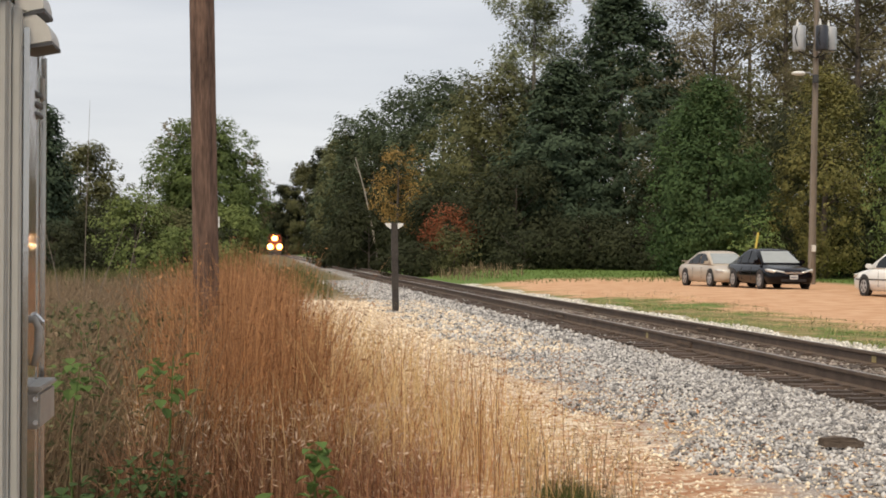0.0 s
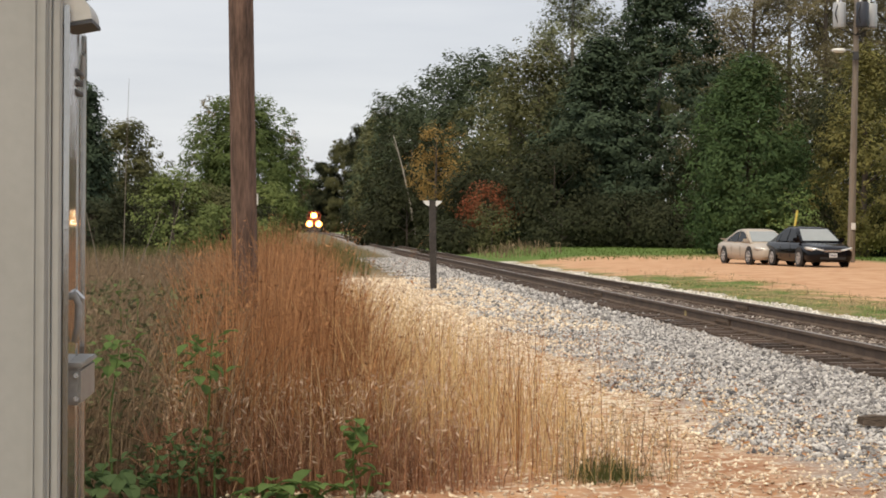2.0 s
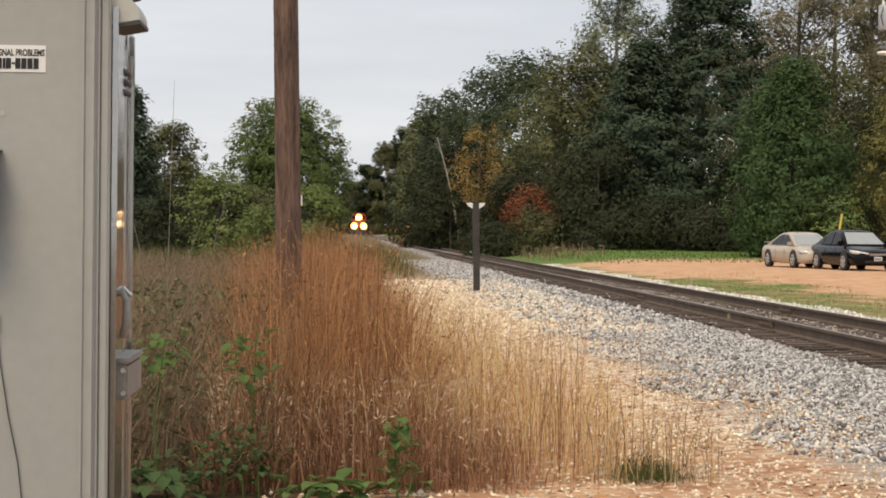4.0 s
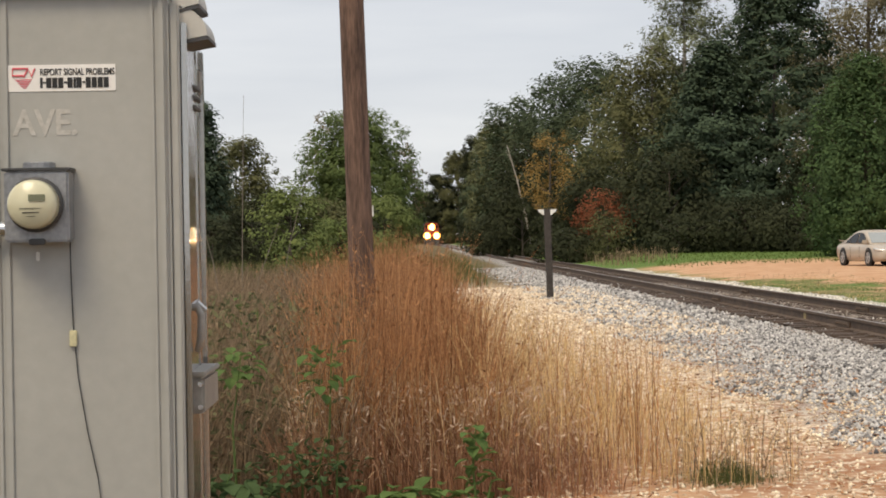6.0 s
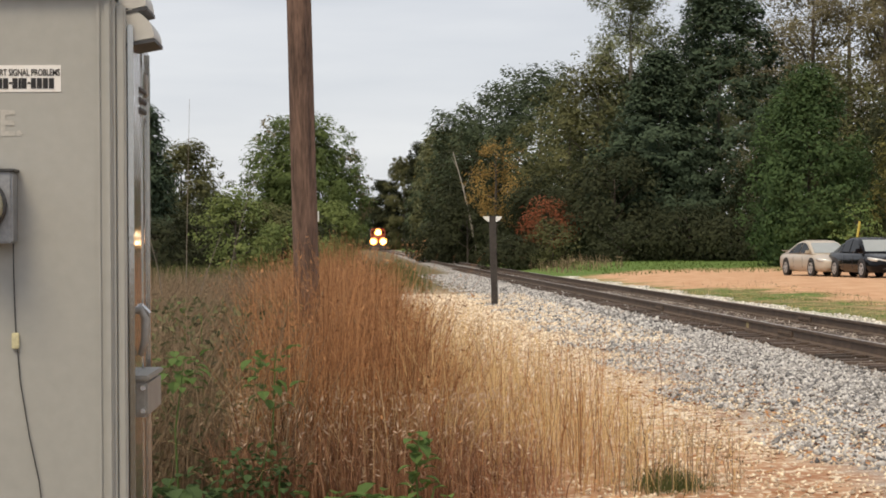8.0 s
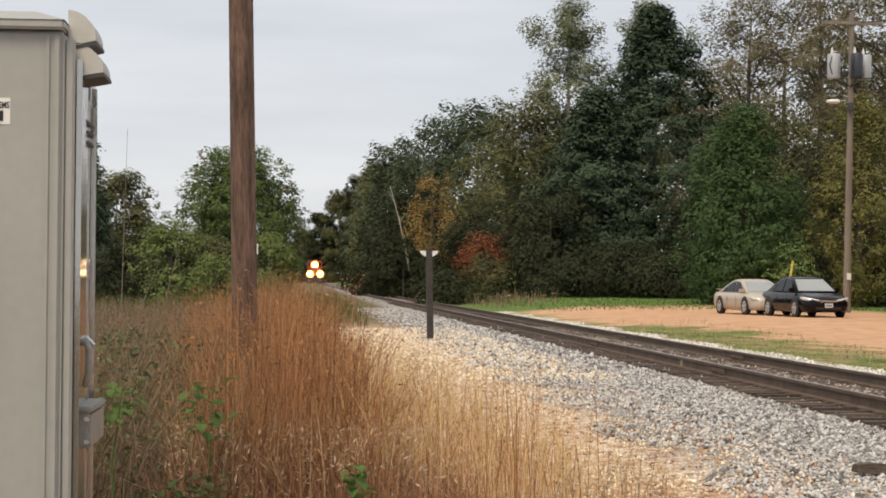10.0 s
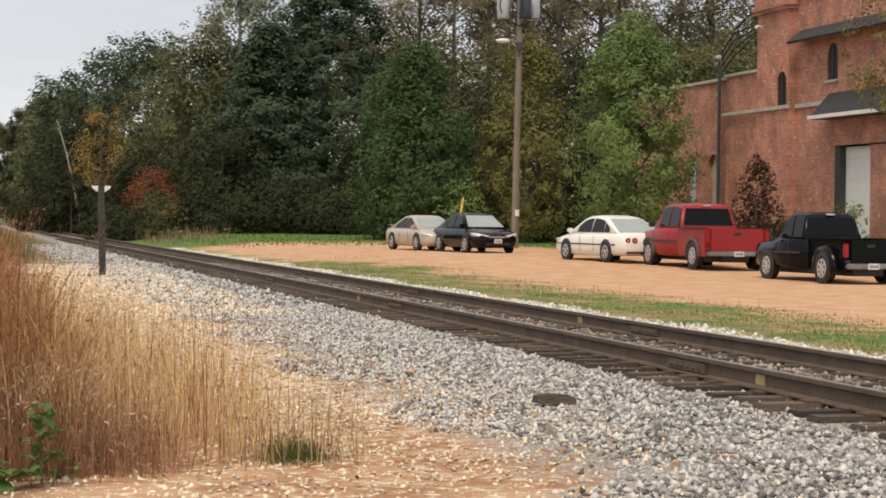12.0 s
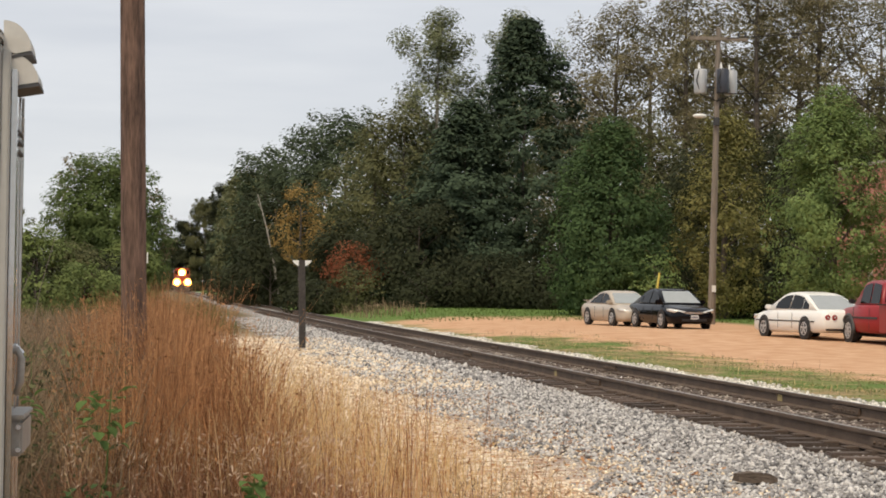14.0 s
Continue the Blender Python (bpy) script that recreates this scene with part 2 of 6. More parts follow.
def track_x(y):
    return TRACK_X - np.maximum(0, y - 75.0) ** 2 / 38000.0


def track_rise(y):
    return 0.55 * step(110, 380, y)


def ground_z(x, y):
    """The height of the ground: level field, ballast bank under the track, a slow rise towards the parked cars and the woods."""
    x, y = np.asarray(x, float), np.asarray(y, float)
    u = x - track_x(y)
    bank = 0.03 * (1 - step(1.4, 3.2, -u)) * (1 - step(1.4, 2.4, u))
    right = step(9.5, 15, x) * (-0.05 + 0.28 * step(44, 68, y) + 0.35 * step(76, 118, y))
    low = -0.06 * np.exp(-((x - 2.9) ** 2 / 1.2 + (y - 19) ** 2 / 6.0))
    return bank + right + low + track_rise(y)


def build_ground():
    xs = np.concatenate([[-900, -400, -200, -110, -70, -45], np.arange(-30, -4, 2.0), np.arange(-4, 14, 0.3), np.arange(14, 40, 1.5), [44, 52, 64, 90, 140, 240, 450, 900]])
    ys = np.concatenate([[-120, -50, -20, -8, -3], np.arange(0, 10, 1.0), np.arange(10, 30, 0.3), np.arange(30, 60, 0.8), np.arange(60, 130, 2.5), np.arange(130, 460, 10.0), [520, 700, 1100, 1900]])
    X, Y = np.meshgrid(xs, ys)
    Z = ground_z(X, Y) + 0.012 * np.sin(X * 3.1 + np.sin(Y * 1.7)) * np.sin(Y * 2.3 + X)
    V = np.stack([X, Y, Z], -1).reshape(-1, 3)
    nx = len(xs)
    i, j = np.meshgrid(np.arange(len(xs) - 1), np.arange(len(ys) - 1))
    a = (j * nx + i).ravel()
    F = np.stack([a, a + 1, a + nx + 1, a + nx], 1)
    m = bpy.data.materials.new("ground_cover")
    m.use_nodes = True
    n, l = m.node_tree.nodes, m.node_tree.links
    b = n["Principled BSDF"]
    b.inputs["Roughness"].default_value = 0.95
    b.inputs["Specular IOR Level"].default_value = 0.15
    co = n.new("ShaderNodeTexCoord")
    sep = n.new("ShaderNodeSeparateXYZ")
    l.new(co.outputs["Object"], sep.inputs[0])

    def noise_tex(scale, detail=5):
        t = n.new("ShaderNodeTexNoise")
        t.inputs["Scale"].default_value, t.inputs["Detail"].default_value = scale, detail
        l.new(co.outputs["Object"], t.inputs["Vector"])
        return t.outputs["Fac"]

    def calc(op, a, b2=0.0, c=0.0):
        q = n.new("ShaderNodeMath")
        q.operation = op
        for k, val in enumerate((a, b2, c)):
            if isinstance(val, (int, float)):
                q.inputs[k].default_value = val
            else:
                l.new(val, q.inputs[k])
        return q.outputs[0]

    def above(value, a, w):
        q = n.new("ShaderNodeMapRange")
        q.interpolation_type = "SMOOTHSTEP"
        l.new(value, q.inputs[0])
        q.inputs[1].default_value, q.inputs[2].default_value = a - w, a + w
        return q.outputs[0]

    def tone(fac, c0, c1, p0=0.35, p1=0.65):
        r = n.new("ShaderNodeValToRGB")
        e = r.color_ramp.elements
        e[0].position, e[0].color, e[1].position, e[1].color = p0, (*c0, 1), p1, (*c1, 1)
        l.new(fac, r.inputs["Fac"])
        return r.outputs["Color"]

    def blend(fac, a, b2):
        q = n.new("ShaderNodeMix")
        q.data_type = "RGBA"
        l.new(fac, q.inputs[0])
        l.new(a, q.inputs[6])
        l.new(b2, q.inputs[7])
        return q.outputs[2]

    big, mid, fine, grit = noise_tex(0.35), noise_tex(1.6), noise_tex(9), noise_tex(55, 3)
    x = calc("ADD", sep.outputs[0], calc("MULTIPLY", calc("SUBTRACT", mid, 0.5), 1.3))
    y = calc("ADD", sep.outputs[1], calc("MULTIPLY", calc("SUBTRACT", big, 0.5), 9.0))
    field = tone(fine, (0.055, 0.042, 0.025), (0.15, 0.11, 0.06))
    sand = tone(mid, (0.33, 0.17, 0.095), (0.52, 0.33, 0.20))
    gravel = tone(grit, (0.50, 0.40, 0.30), (0.95, 0.86, 0.69))
    tan = blend(above(calc("SUBTRACT", fine, calc("MULTIPLY", calc("SUBTRACT", 1.0, above(sep.outputs[1], 15.5, 2.0)), 0.1)), 0.5, 0.12), sand, gravel)
    stone = tone(grit, (0.10, 0.097, 0.097), (0.52, 0.495, 0.47))
    lawn = tone(fine, (0.080, 0.135, 0.030), (0.150, 0.225, 0.06))
    straw = tone(mid, (0.24, 0.19, 0.09), (0.40, 0.30, 0.17))
    dry = tone(mid, (0.16, 0.13, 0.06), (0.28, 0.20, 0.10))
    dirt = tone(mid, (0.49, 0.285, 0.165), (0.60, 0.39, 0.25))
    rubble = tone(grit, (0.38, 0.35, 0.31), (0.84, 0.80, 0.73))
    far = tone(fine, (0.10, 0.085, 0.045), (0.20, 0.16, 0.085))
    col = blend(above(x, 0.8, 0.5), field, blend(above(y, 62.0, 12.0), tan, far))
    col = blend(above(calc("SUBTRACT", x, calc("MULTIPLY", above(y, 62.0, 22.0), 1.7)), 3.9, 0.45), col, stone)
    col = blend(above(x, 9.3, 0.25), col, rubble)
    strip = blend(above(calc("ADD", calc("MULTIPLY", mid, 0.5), calc("MULTIPLY", big, 0.5)), 0.5, 0.09), lawn, blend(above(fine, 0.5, 0.15), dry, straw))
    col = blend(above(x, 10.35, 0.25), col, strip)
    xw = calc("ADD", x, calc("MULTIPLY", calc("SUBTRACT", big, 0.5), 5.0))
    xw = calc("ADD", xw, calc("MULTIPLY", above(y, 62.0, 7.0), 2.6))
    road = calc("MULTIPLY", above(xw, 13.3, 0.9), calc("SUBTRACT", 1.0, above(calc("ADD", y, calc("MULTIPLY", sep.outputs[0], -0.3)), 86.0, 3.0)))
    col = blend(above(calc("SUBTRACT", y, calc("MULTIPLY", sep.outputs[0], 1.5)), 52.0, 6.0), col, blend(above(x, 9.3, 0.4), col, lawn))
    col = blend(road, col, dirt)
    col = blend(above(x, 25.5, 1.2), col, lawn)
    l.new(col, b.inputs["Base Color"])
    bp = n.new("ShaderNodeBump")
    bp.inputs["Strength"].default_value, bp.inputs["Distance"].default_value = 0.5, 0.03
    l.new(calc("ADD", grit, fine), bp.inputs["Height"])
    l.new(bp.outputs["Normal"], b.inputs["Normal"])
    ob = new("ground", quick_mesh("ground", V, F, m))
    tagged(ob, "gravel, red dirt, mown grass and dry field ground", "ground", kind="structure")


build_ground()


def scatter_stones(name, label, material, x0, x1, y0, y1, count, smin, smax, keep=None, sink=0.3, lift=0.0):
    """Loose stones: rough little octahedra strewn over a stretch of the ground."""
    x, y = RNG.uniform(x0, x1, count), RNG.uniform(y0, y1, count)
    if keep is not None:
        k = keep(x, y) > RNG.random(count)
        x, y = x[k], y[k]
    n = len(x)
    s = RNG.uniform(smin, smax, n)
    base = np.array([(1, 0, 0), (0, 1, 0), (-1, 0, 0), (0, -1, 0), (0, 0, 1), (0, 0, -1)], float)
    V = base[None] + RNG.normal(0, 0.28, (n, 6, 3))
    V *= (s[:, None] * RNG.uniform(0.55, 1.2, (n, 3)))[:, None, :] * np.array([1, 1, 0.8])
    a = RNG.uniform(0, 6.28, n)
    c, sn = np.cos(a)[:, None], np.sin(a)[:, None]
    V = np.stack([V[..., 0] * c - V[..., 1] * sn, V[..., 0] * sn + V[..., 1] * c, V[..., 2]], -1)
    V += np.stack([x, y, ground_z(x, y) + s * sink + lift], -1)[:, None]
    T = np.array([(0, 1, 4), (1, 2, 4), (2, 3, 4), (3, 0, 4), (1, 0, 5), (2, 1, 5), (3, 2, 5), (0, 3, 5)])
    F = (np.arange(n) * 6)[:, None, None] + T[None]
    ob = new(name, quick_mesh(name, V, F.reshape(-1, 3), material))
    return tagged(ob, label, "gravel", kind="stuff")


TIE_Y = np.cumsum(np.full(230, .5) + np.random.default_rng(11).uniform(-.02, .03, 230)) + 4.0


def between_ties(x, y):
    i = np.clip(np.searchsorted(TIE_Y, y), 1, len(TIE_Y) - 1)
    return np.where(np.minimum(np.abs(y - TIE_Y[i]), np.abs(y - TIE_Y[i - 1])) > .125, 1.0, .1)


def off_ties(x, y):
    u = x - track_x(y)
    return np.where(np.abs(u) < 1.36, 0.12, 1.0) * step(3.6, 4.6, x + 0.5 * np.sin(y * 1.3)) 


scatter_stones("ballast_stones", "grey crushed rock ballast along the track", M["ballast"], 3.6, 9.4, 9.5, 32, 52000, 0.014, 0.034, off_ties)
scatter_stones("ballast_stones", "grey crushed rock ballast along the track", M["ballast"], 3.6, 9.4, 32, 100, 26000, 0.025, 0.055, off_ties)
scatter_stones("limestone_gravel", "pale tan gravel strewn over red sandy soil", M["limestone"], 0.2, 5.2, 9.5, 30, 36000, 0.009, 0.024,
               lambda x, y: 0.25 + 0.75 * (np.sin(x * 1.9 + np.sin(y * .8) * 1.5) * np.sin(y * 1.1 + x) > -0.15) * (1 - step(4.0, 5.2, x)) * (.3 + .7 * step(13.5, 17, y)))
scatter_stones("limestone_gravel", "pale tan gravel strewn over red sandy soil", M["limestone"], 1.0, 5.6, 30, 60, 12000, 0.02, 0.045)
scatter_stones("shoulder_gravel", "white gravel shoulder beside the far rail", M["whitestone"], 9.0, 10.7, 14, 90, 15000, 0.02, 0.045, lambda x, y: 1 - step(10.1, 10.7, x + .25 * np.sin(y * .9)))
scatter_stones("stained_ballast", "brown-stained ballast filling the spaces between ties", M["stained"], 7.0, 8.5, 9.5, 60, 15000, 0.02, 0.04, between_ties, .3, .018)
scatter_stones("stained_ballast", "brown-stained ballast about the tie ends", M["stained"], 6.2, 7.0, 9.5, 60, 5200, 0.018, 0.034, between_ties, .2, .0)


# ---- railway track ----
def build_track():
    track = thing("railroad_track", "single weathered railway track on grey stone ballast", "railroad track")
    ys = np.concatenate([np.arange(-6, 75, 9.0), np.arange(75, 470, 12.0)])
    prof = [(-.07, 0), (.07, 0), (.07, .012), (.012, .03), (.01, .125), (.036, .135), (.036, .166), (.028, .172), (-.028, .172), (-.036, .166), (-.036, .135), (-.01, .125), (-.012, .03), (-.07, .012)]
    for side in (-0.755, 0.755):
        g = Geo()
        rings = [[(float(track_x(y)) + side + px, float(y), RAIL_TOP - .172 + float(track_rise(y)) + pz) for px, pz in prof] for y in ys]
        g.loft(rings)
        top = g.mesh("rail", [M["steel"], M["railtop"]])
        up = [1 if (p.normal.z > 0.9 and p.center.z > RAIL_TOP - 0.02 + float(track_rise(p.center.y)) - 0.05 and abs(p.normal.x) < .3) else 0 for p in top.polygons]
        top.polygons.foreach_set("material_index", up)
        part("rail", top, None, track, "dark brown rail with a worn head")
    tie = Geo().box(-1.29, 1.29, -.11, .11, -.10, .075, bev=0.012).mesh("tie", M["tie"])
    plate = Geo().box(-.16, .16, -.09, .09, 0.072, .09, bev=0.004).mesh("tie_plate", M["steel"])
    for y in TIE_Y:
        y = float(y)
        ob = new("tie", tie)
        ob.parent = track
        ob.matrix_basis = pose(float(track_x(y)) + RNG.uniform(-.06, .06), y, RNG.uniform(-.012, .006) + float(track_rise(y)), 0, 0, RNG.uniform(-1.2, 1.2))
        if y < 40:
            for side in (-0.755, 0.755):
                p = new("tie_plate", plate)
                p.parent = ob
                p.matrix_basis = pose(side, 0, 0)
    bar = Geo().box(-.018, .018, -.45, .45, .03, .115, bev=0.006)
    for q in (-.33, -.2, -.07, .07, .2, .33):
        bar.disc((-.022, q, .072), (1, 0, 0), .016, .03, 8)
    bar = bar.mesh("joint_bar", M["steel"])
    for yy in (18.35, 30.2, 42.0):
        for side, o in ((-0.755, 0), (0.755, 5.2)):
            for off in (-.027, .027):
                b = new("joint_bar", bar)
                b.parent = track
                b.matrix_basis = pose(TRACK_X + side + off, yy + o, RAIL_TOP - .172)
    paint = Geo().box(-.014, -.0115, -.09, .09, .035, .12).mesh("paint_mark", mat("faded_yellow_paint", (0.42, 0.33, 0.14), 0.7, 0, 0.25, 8, 40, 0))
    for side, yy in ((-0.755, 16.75), (0.755, 14.3), (0.755, 26.0), (-.755, 33)):
        b = new("paint_mark", paint)
        b.parent = track
        b.matrix_basis = pose(TRACK_X + side, yy, RAIL_TOP - .172)


build_track()


# ---- signal cabinet with its electric meter ----
def text_part(name, words, size, m, material, parent, label, squeeze=1.0, align="LEFT"):
    """Flat lettering as a mesh part."""
    cu = bpy.data.curves.new(name, "FONT")
    cu.body, cu.size, cu.align_x, cu.extrude, cu.offset = words, size, align, 0.0004, size * .022
    tmp = bpy.data.objects.new(name, cu)
    me = bpy.data.meshes.new_from_object(tmp.evaluated_get(bpy.context.evaluated_depsgraph_get())) if tmp.users_collection else None
    if me is None:
        scene.collection.objects.link(tmp)
        bpy.context.view_layer.update()
        me = bpy.data.meshes.new_from_object(tmp.evaluated_get(bpy.context.evaluated_depsgraph_get()))
        scene.collection.objects.unlink(tmp)
    bpy.data.objects.remove(tmp)
    for v in me.vertices:
        v.co.x *= squeeze
    me.materials.clear()
    me.materials.append(material)
    ob = part(name, me, None, parent, label)
    ob.matrix_basis = m
    return ob


def build_cabinet():
    x0, x1, y0, y1, top = -0.52, -0.021, 7.4, 8.2, 2.165
    cab = thing("signal_cabinet", "grey painted metal railway signal cabinet beside the field", "signal cabinet")
    g = Geo().box(x0, x1, y0, y1, 0.12, top, bev=0.008)
    part("body", g, M["cabinet"], cab)
    part("base", Geo().box(x0 + .02, x1 - .02, y0 + .03, y1 - .03, -0.1, 0.13), mat("concrete_base", (0.33, 0.32, 0.30), 0.95, 0, .2, 4, 40, .3), cab, "concrete footing")
    for xa in (x0 + 0.012, x1 - 0.052):
        g = Geo().box(xa, xa + .012, y0 - .006, y0, .13, top - .01, bev=.002)
        g.box(xa + .024, xa + .04, y0 - .008, y0, .13, top - .01, bev=.002)
        part("corner_ridge", g, M["cabinet"], cab, "folded vertical seam")
    g = Geo().box(x0 - .03, x1 + .002, y0 - .03, y1 + .03, top + .003, top + .03, bev=.006)
    g.loft([[(x0 - .03, y0 - .03, top + .03), (x1 + .002, y0 - .03, top + .03), (x1 + .002, y1 + .03, top + .03), (x0 - .03, y1 + .03, top + .03)],
            [(x0 + .1, y0 + .15, top + .075), (x1 - .1, y0 + .15, top + .075), (x1 - .1, y1 - .15, top + .075), (x0 + .1, y1 - .15, top + .075)]])
    part("roof", g, M["cabinet"], cab, "shallow metal roof")
    # the door on the side towards the track
    door = part("door", Geo().box(-.008, .008, 0, .7, .2, top - .07, 0, pose(x1 + .036, y0 + .06, 0, 0, 0, 2.84), .003), M["cabdoor"], cab, "bright metal door that mirrors the lights")
    part("door_jamb", Geo().box(x1 + .001, x1 + .026, y0 + .015, y0 + .055, .15, top - .02, bev=.004), M["cabinet"], cab)
    for yy, w in ((y0 + .1, .03), (y0 + .42, .035), (y1 - .12, .03)):
        part("door_rib", Geo().box(x1 + .012, x1 + .03 - (yy - y0) * .03 + .012, yy, yy + w, .22, top - .09, bev=.004), M["cabdoor"], door)
    part("weather_strip", Geo().box(x1 + .034, x1 + .037, y0 + .115, y0 + .12, .95, 1.36), M["white"], door, "thin pale strip")
    for zz, out in ((2.065, .1), (2.155, .078)):
        g = Geo()
        arc = [(0.0, .082)] + [(out * math.sin(a), .082 * math.cos(a)) for a in np.linspace(.15, 1.45, 8)] + [(out, -.004), (0.0, -.022)]
        g.loft([[(x1 + px, yy, zz + pz) for px, pz in arc] for yy in (y0 + .08, y0 + .1, y0 + .28, y0 + .3)])
        part("vent_hood", g, M["hood"], cab, "rounded pale vent hood")
        part("hood_lip", Geo().loft([[(x1 + .003, yy, zz - .0235), (x1 + out + .003, yy, zz - .0055), (x1 + out + .003, yy, zz - .0155), (x1 + .003, yy, zz - .0335)] for yy in (y0 + .078, y0 + .302)]), M["darkmetal"], cab)
    for zz in (1.87, 1.9, 1.93):
        part("louver", Geo().box(x1 + .022, x1 + .034, y0 + .3, y0 + .5, zz, zz + .014, bev=.003), M["darkmetal"], door, "dark vent louvre")
    part("hinge", Geo().box(x1 + .005, x1 + .03, y0 + .5, y0 + .58, 1.93, 2.0, bev=.004), M["latch"], door)
    g = Geo()
    g.tube([(x1 + .02, y0 + .16, 1.285), (x1 + .05, y0 + .16, 1.29), (x1 + .062, y0 + .16, 1.265), (x1 + .06, y0 + .16, 1.2), (x1 + .048, y0 + .16, 1.16)], [.011, .012, .012, .012, .009], 8)
    part("door_handle", g, M["latch"], door, "curved grey pull handle", True)
    part("handle_pin", Geo().tube([(x1 + .03, y0 + .34, 1.30), (x1 + .052, y0 + .36, 1.275)], .007, 6), M["chrome"], door)
    g = Geo().box(x1 + .004, x1 + .072, y0 + .12, y0 + .5, .985, 1.09, bev=.008)
    g.box(x1 + .002, x1 + .077, y0 + .11, y0 + .51, 1.09, 1.105, bev=.004)
    latch = part("latch_box", g, M["latch"], door, "square steel latch cover")
    part("latch_bolt", Geo().disc((x1 + .06, y0 + .117, 1.005), (0, 1, 0), .008, .02, 8), M["chrome"], latch)
    part("latch_bolt", Geo().disc((x1 + .06, y0 + .117, 1.07), (0, 1, 0), .008, .02, 8), M["chrome"], latch)
    # sticker
    stick = part("sticker", Geo().box(-.468, -.169, y0 - .002, y0 - .0005, 1.902, 1.976), mat("white_vinyl", (.8, .79, .77), .45, 0, .04, 8, 60, 0), cab, "white sticker with a red logo shape and black lettering")
    ink = mat("black_ink", (.015, .015, .016), .5, 0, .1, 8, 60, 0)
    red = mat("faded_red_ink", (.62, .10, .13), .5, 0, .25, 14, 60, 0)
    rot = pose(0, 0, 0, 90, 0, 0)
    text_part("lettering", "REPORT SIGNAL PROBLEMS", .0255, pose(-.379, y0 - .003, 1.947) @ rot, ink, stick, "black capitals", .66)
    xx = -.379
    for w in (.009, .010, .018, .018, .018, .010, .018, .009, .018, .010, .018, .018, .018, .018):
        thin = w == .010
        part("number_bar", Geo().box(xx, xx + w * .78, y0 - .0035, y0 - .002, 1.924 if thin else 1.911, 1.929 if thin else 1.94), ink, stick)
        xx += w * .92
    g = Geo().tube([(-.412, y0 - .003, 1.966), (-.455, y0 - .003, 1.966), (-.455, y0 - .003, 1.946), (-.425, y0 - .003, 1.946)], .003, 6)
    g.tube([(-.424, y0 - .003, 1.942), (-.412, y0 - .003, 1.966), (-.402, y0 - .003, 1.944), (-.393, y0 - .003, 1.966)], .003, 6)
    for k in range(6):
        g.box(-.448 + .004 * k, -.402 - .003 * k, y0 - .0035, y0 - .002, 1.934 - k * .0045, 1.936 - k * .0045)
    part("logo_shape", g, red, stick, "faded red line emblem")
    pale = mat("faded_stencil_paint", (.46, .45, .42), .6, 0, .2, 30, 90, 0)
    text_part("stencil", "AVE.", .1, pose(-.455, y0 - .0012, 1.782) @ rot, pale, cab, "faded pale stencilled capitals", .9)
    # meter
    mx, mz = -.38, 1.585
    meter = thing("electric_meter", "round glass electric meter on a galvanised wall box", "electric meter")
    part("meter_box", Geo().box(-.468, -.29, y0 - .085, y0 - .001, 1.482, 1.678, bev=.006), M["galv"], meter, "dull galvanised steel box")
    part("box_lid", Geo().box(-.474, -.284, y0 - .092, y0 - .002, 1.678, 1.686, bev=.002), M["darkmetal"], meter)
    part("hub", Geo().disc((mx, y0 - .03, 1.694), (0, 0, 1), .045, .02, 16), M["galv"], meter)
    # Clamp ring in dark metal, which paints the black shadow around the meter.
    ring = Geo().disc((mx, y0 - .092, mz), (0, 1, 0), .076, .02, 28)
    part("retaining_ring", ring, M["darkmetal"], meter, "clamp ring darkened for the shadow around the meter", True)
    part("meter_body", Geo().tube([(mx, y0 - .1, mz), (mx, y0 - .15, mz), (mx, y0 - .165, mz)], [.068, .066, .058], 28), mat("cream_plastic", (.60, .58, .42), .25, 0, .05, 6, 40, 0), meter, "cream plastic meter face", True)
    part("display", Geo().box(mx - .005, mx + .04, y0 - .168, y0 - .164, mz + .008, mz + .026), mat("grey_lcd", (.16, .17, .11), .2, 0, .1, 9, 40, 0), meter, "dark numeric display")
    g = Geo().box(mx - .022, mx + .024, y0 - .1675, y0 - .165, mz - .024, mz - .0215)
    g.box(mx - .03, mx + .03, y0 - .1675, y0 - .165, mz - .012, mz - .011).box(mx - .01, mx + .012, y0 - .1675, y0 - .165, mz - .034, mz - .0325)
    part("face_print", g, ink, meter)
    part("box_latch", Geo().box(-.4, -.355, y0 - .094, y0 - .084, 1.474, 1.492, bev=.003), M["darkmetal"], meter, "brown seal latch")
    part("seal_tag", Geo().box(-.398, -.388, y0 - .006, y0 - .001, 1.43, 1.456, bev=.002), M["white"], meter)
    part("conduit", Geo().tube([(-.47, y0 - .04, 1.52), (-.56, y0 - .04, 1.52)], .016, 10).disc((-.478, y0 - .04, 1.52), (1, 0, 0), .021, .02, 10), M["chrome"], meter, "short metal conduit", True)
    wire = thing("ground_wire", "thin dark wire hanging down the cabinet side", "wire")
    part("strand", Geo().tube([(-.30, y0 - .02, 1.49), (-.302, y0 - .006, 1.4), (-.298, y0 - .005, 1.25), (-.286, y0 - .006, 1.1), (-.262, y0 - .008, .95), (-.235, y0 - .008, .82), (-.222, y0 - .007, .7), (-.225, y0 - .01, .5), (-.21, y0 - .01, .1)], .0019, 6), M["darkmetal"], wire, "", True)
    part("clip", Geo().box(-.308, -.288, y0 - .012, y0 - .001, 1.19, 1.235, bev=.002), mat("yellow_tape", (.62, .58, .36), .6, 0, .3, 40, 90, 0), wire, "pale yellow tag")


build_cabinet()


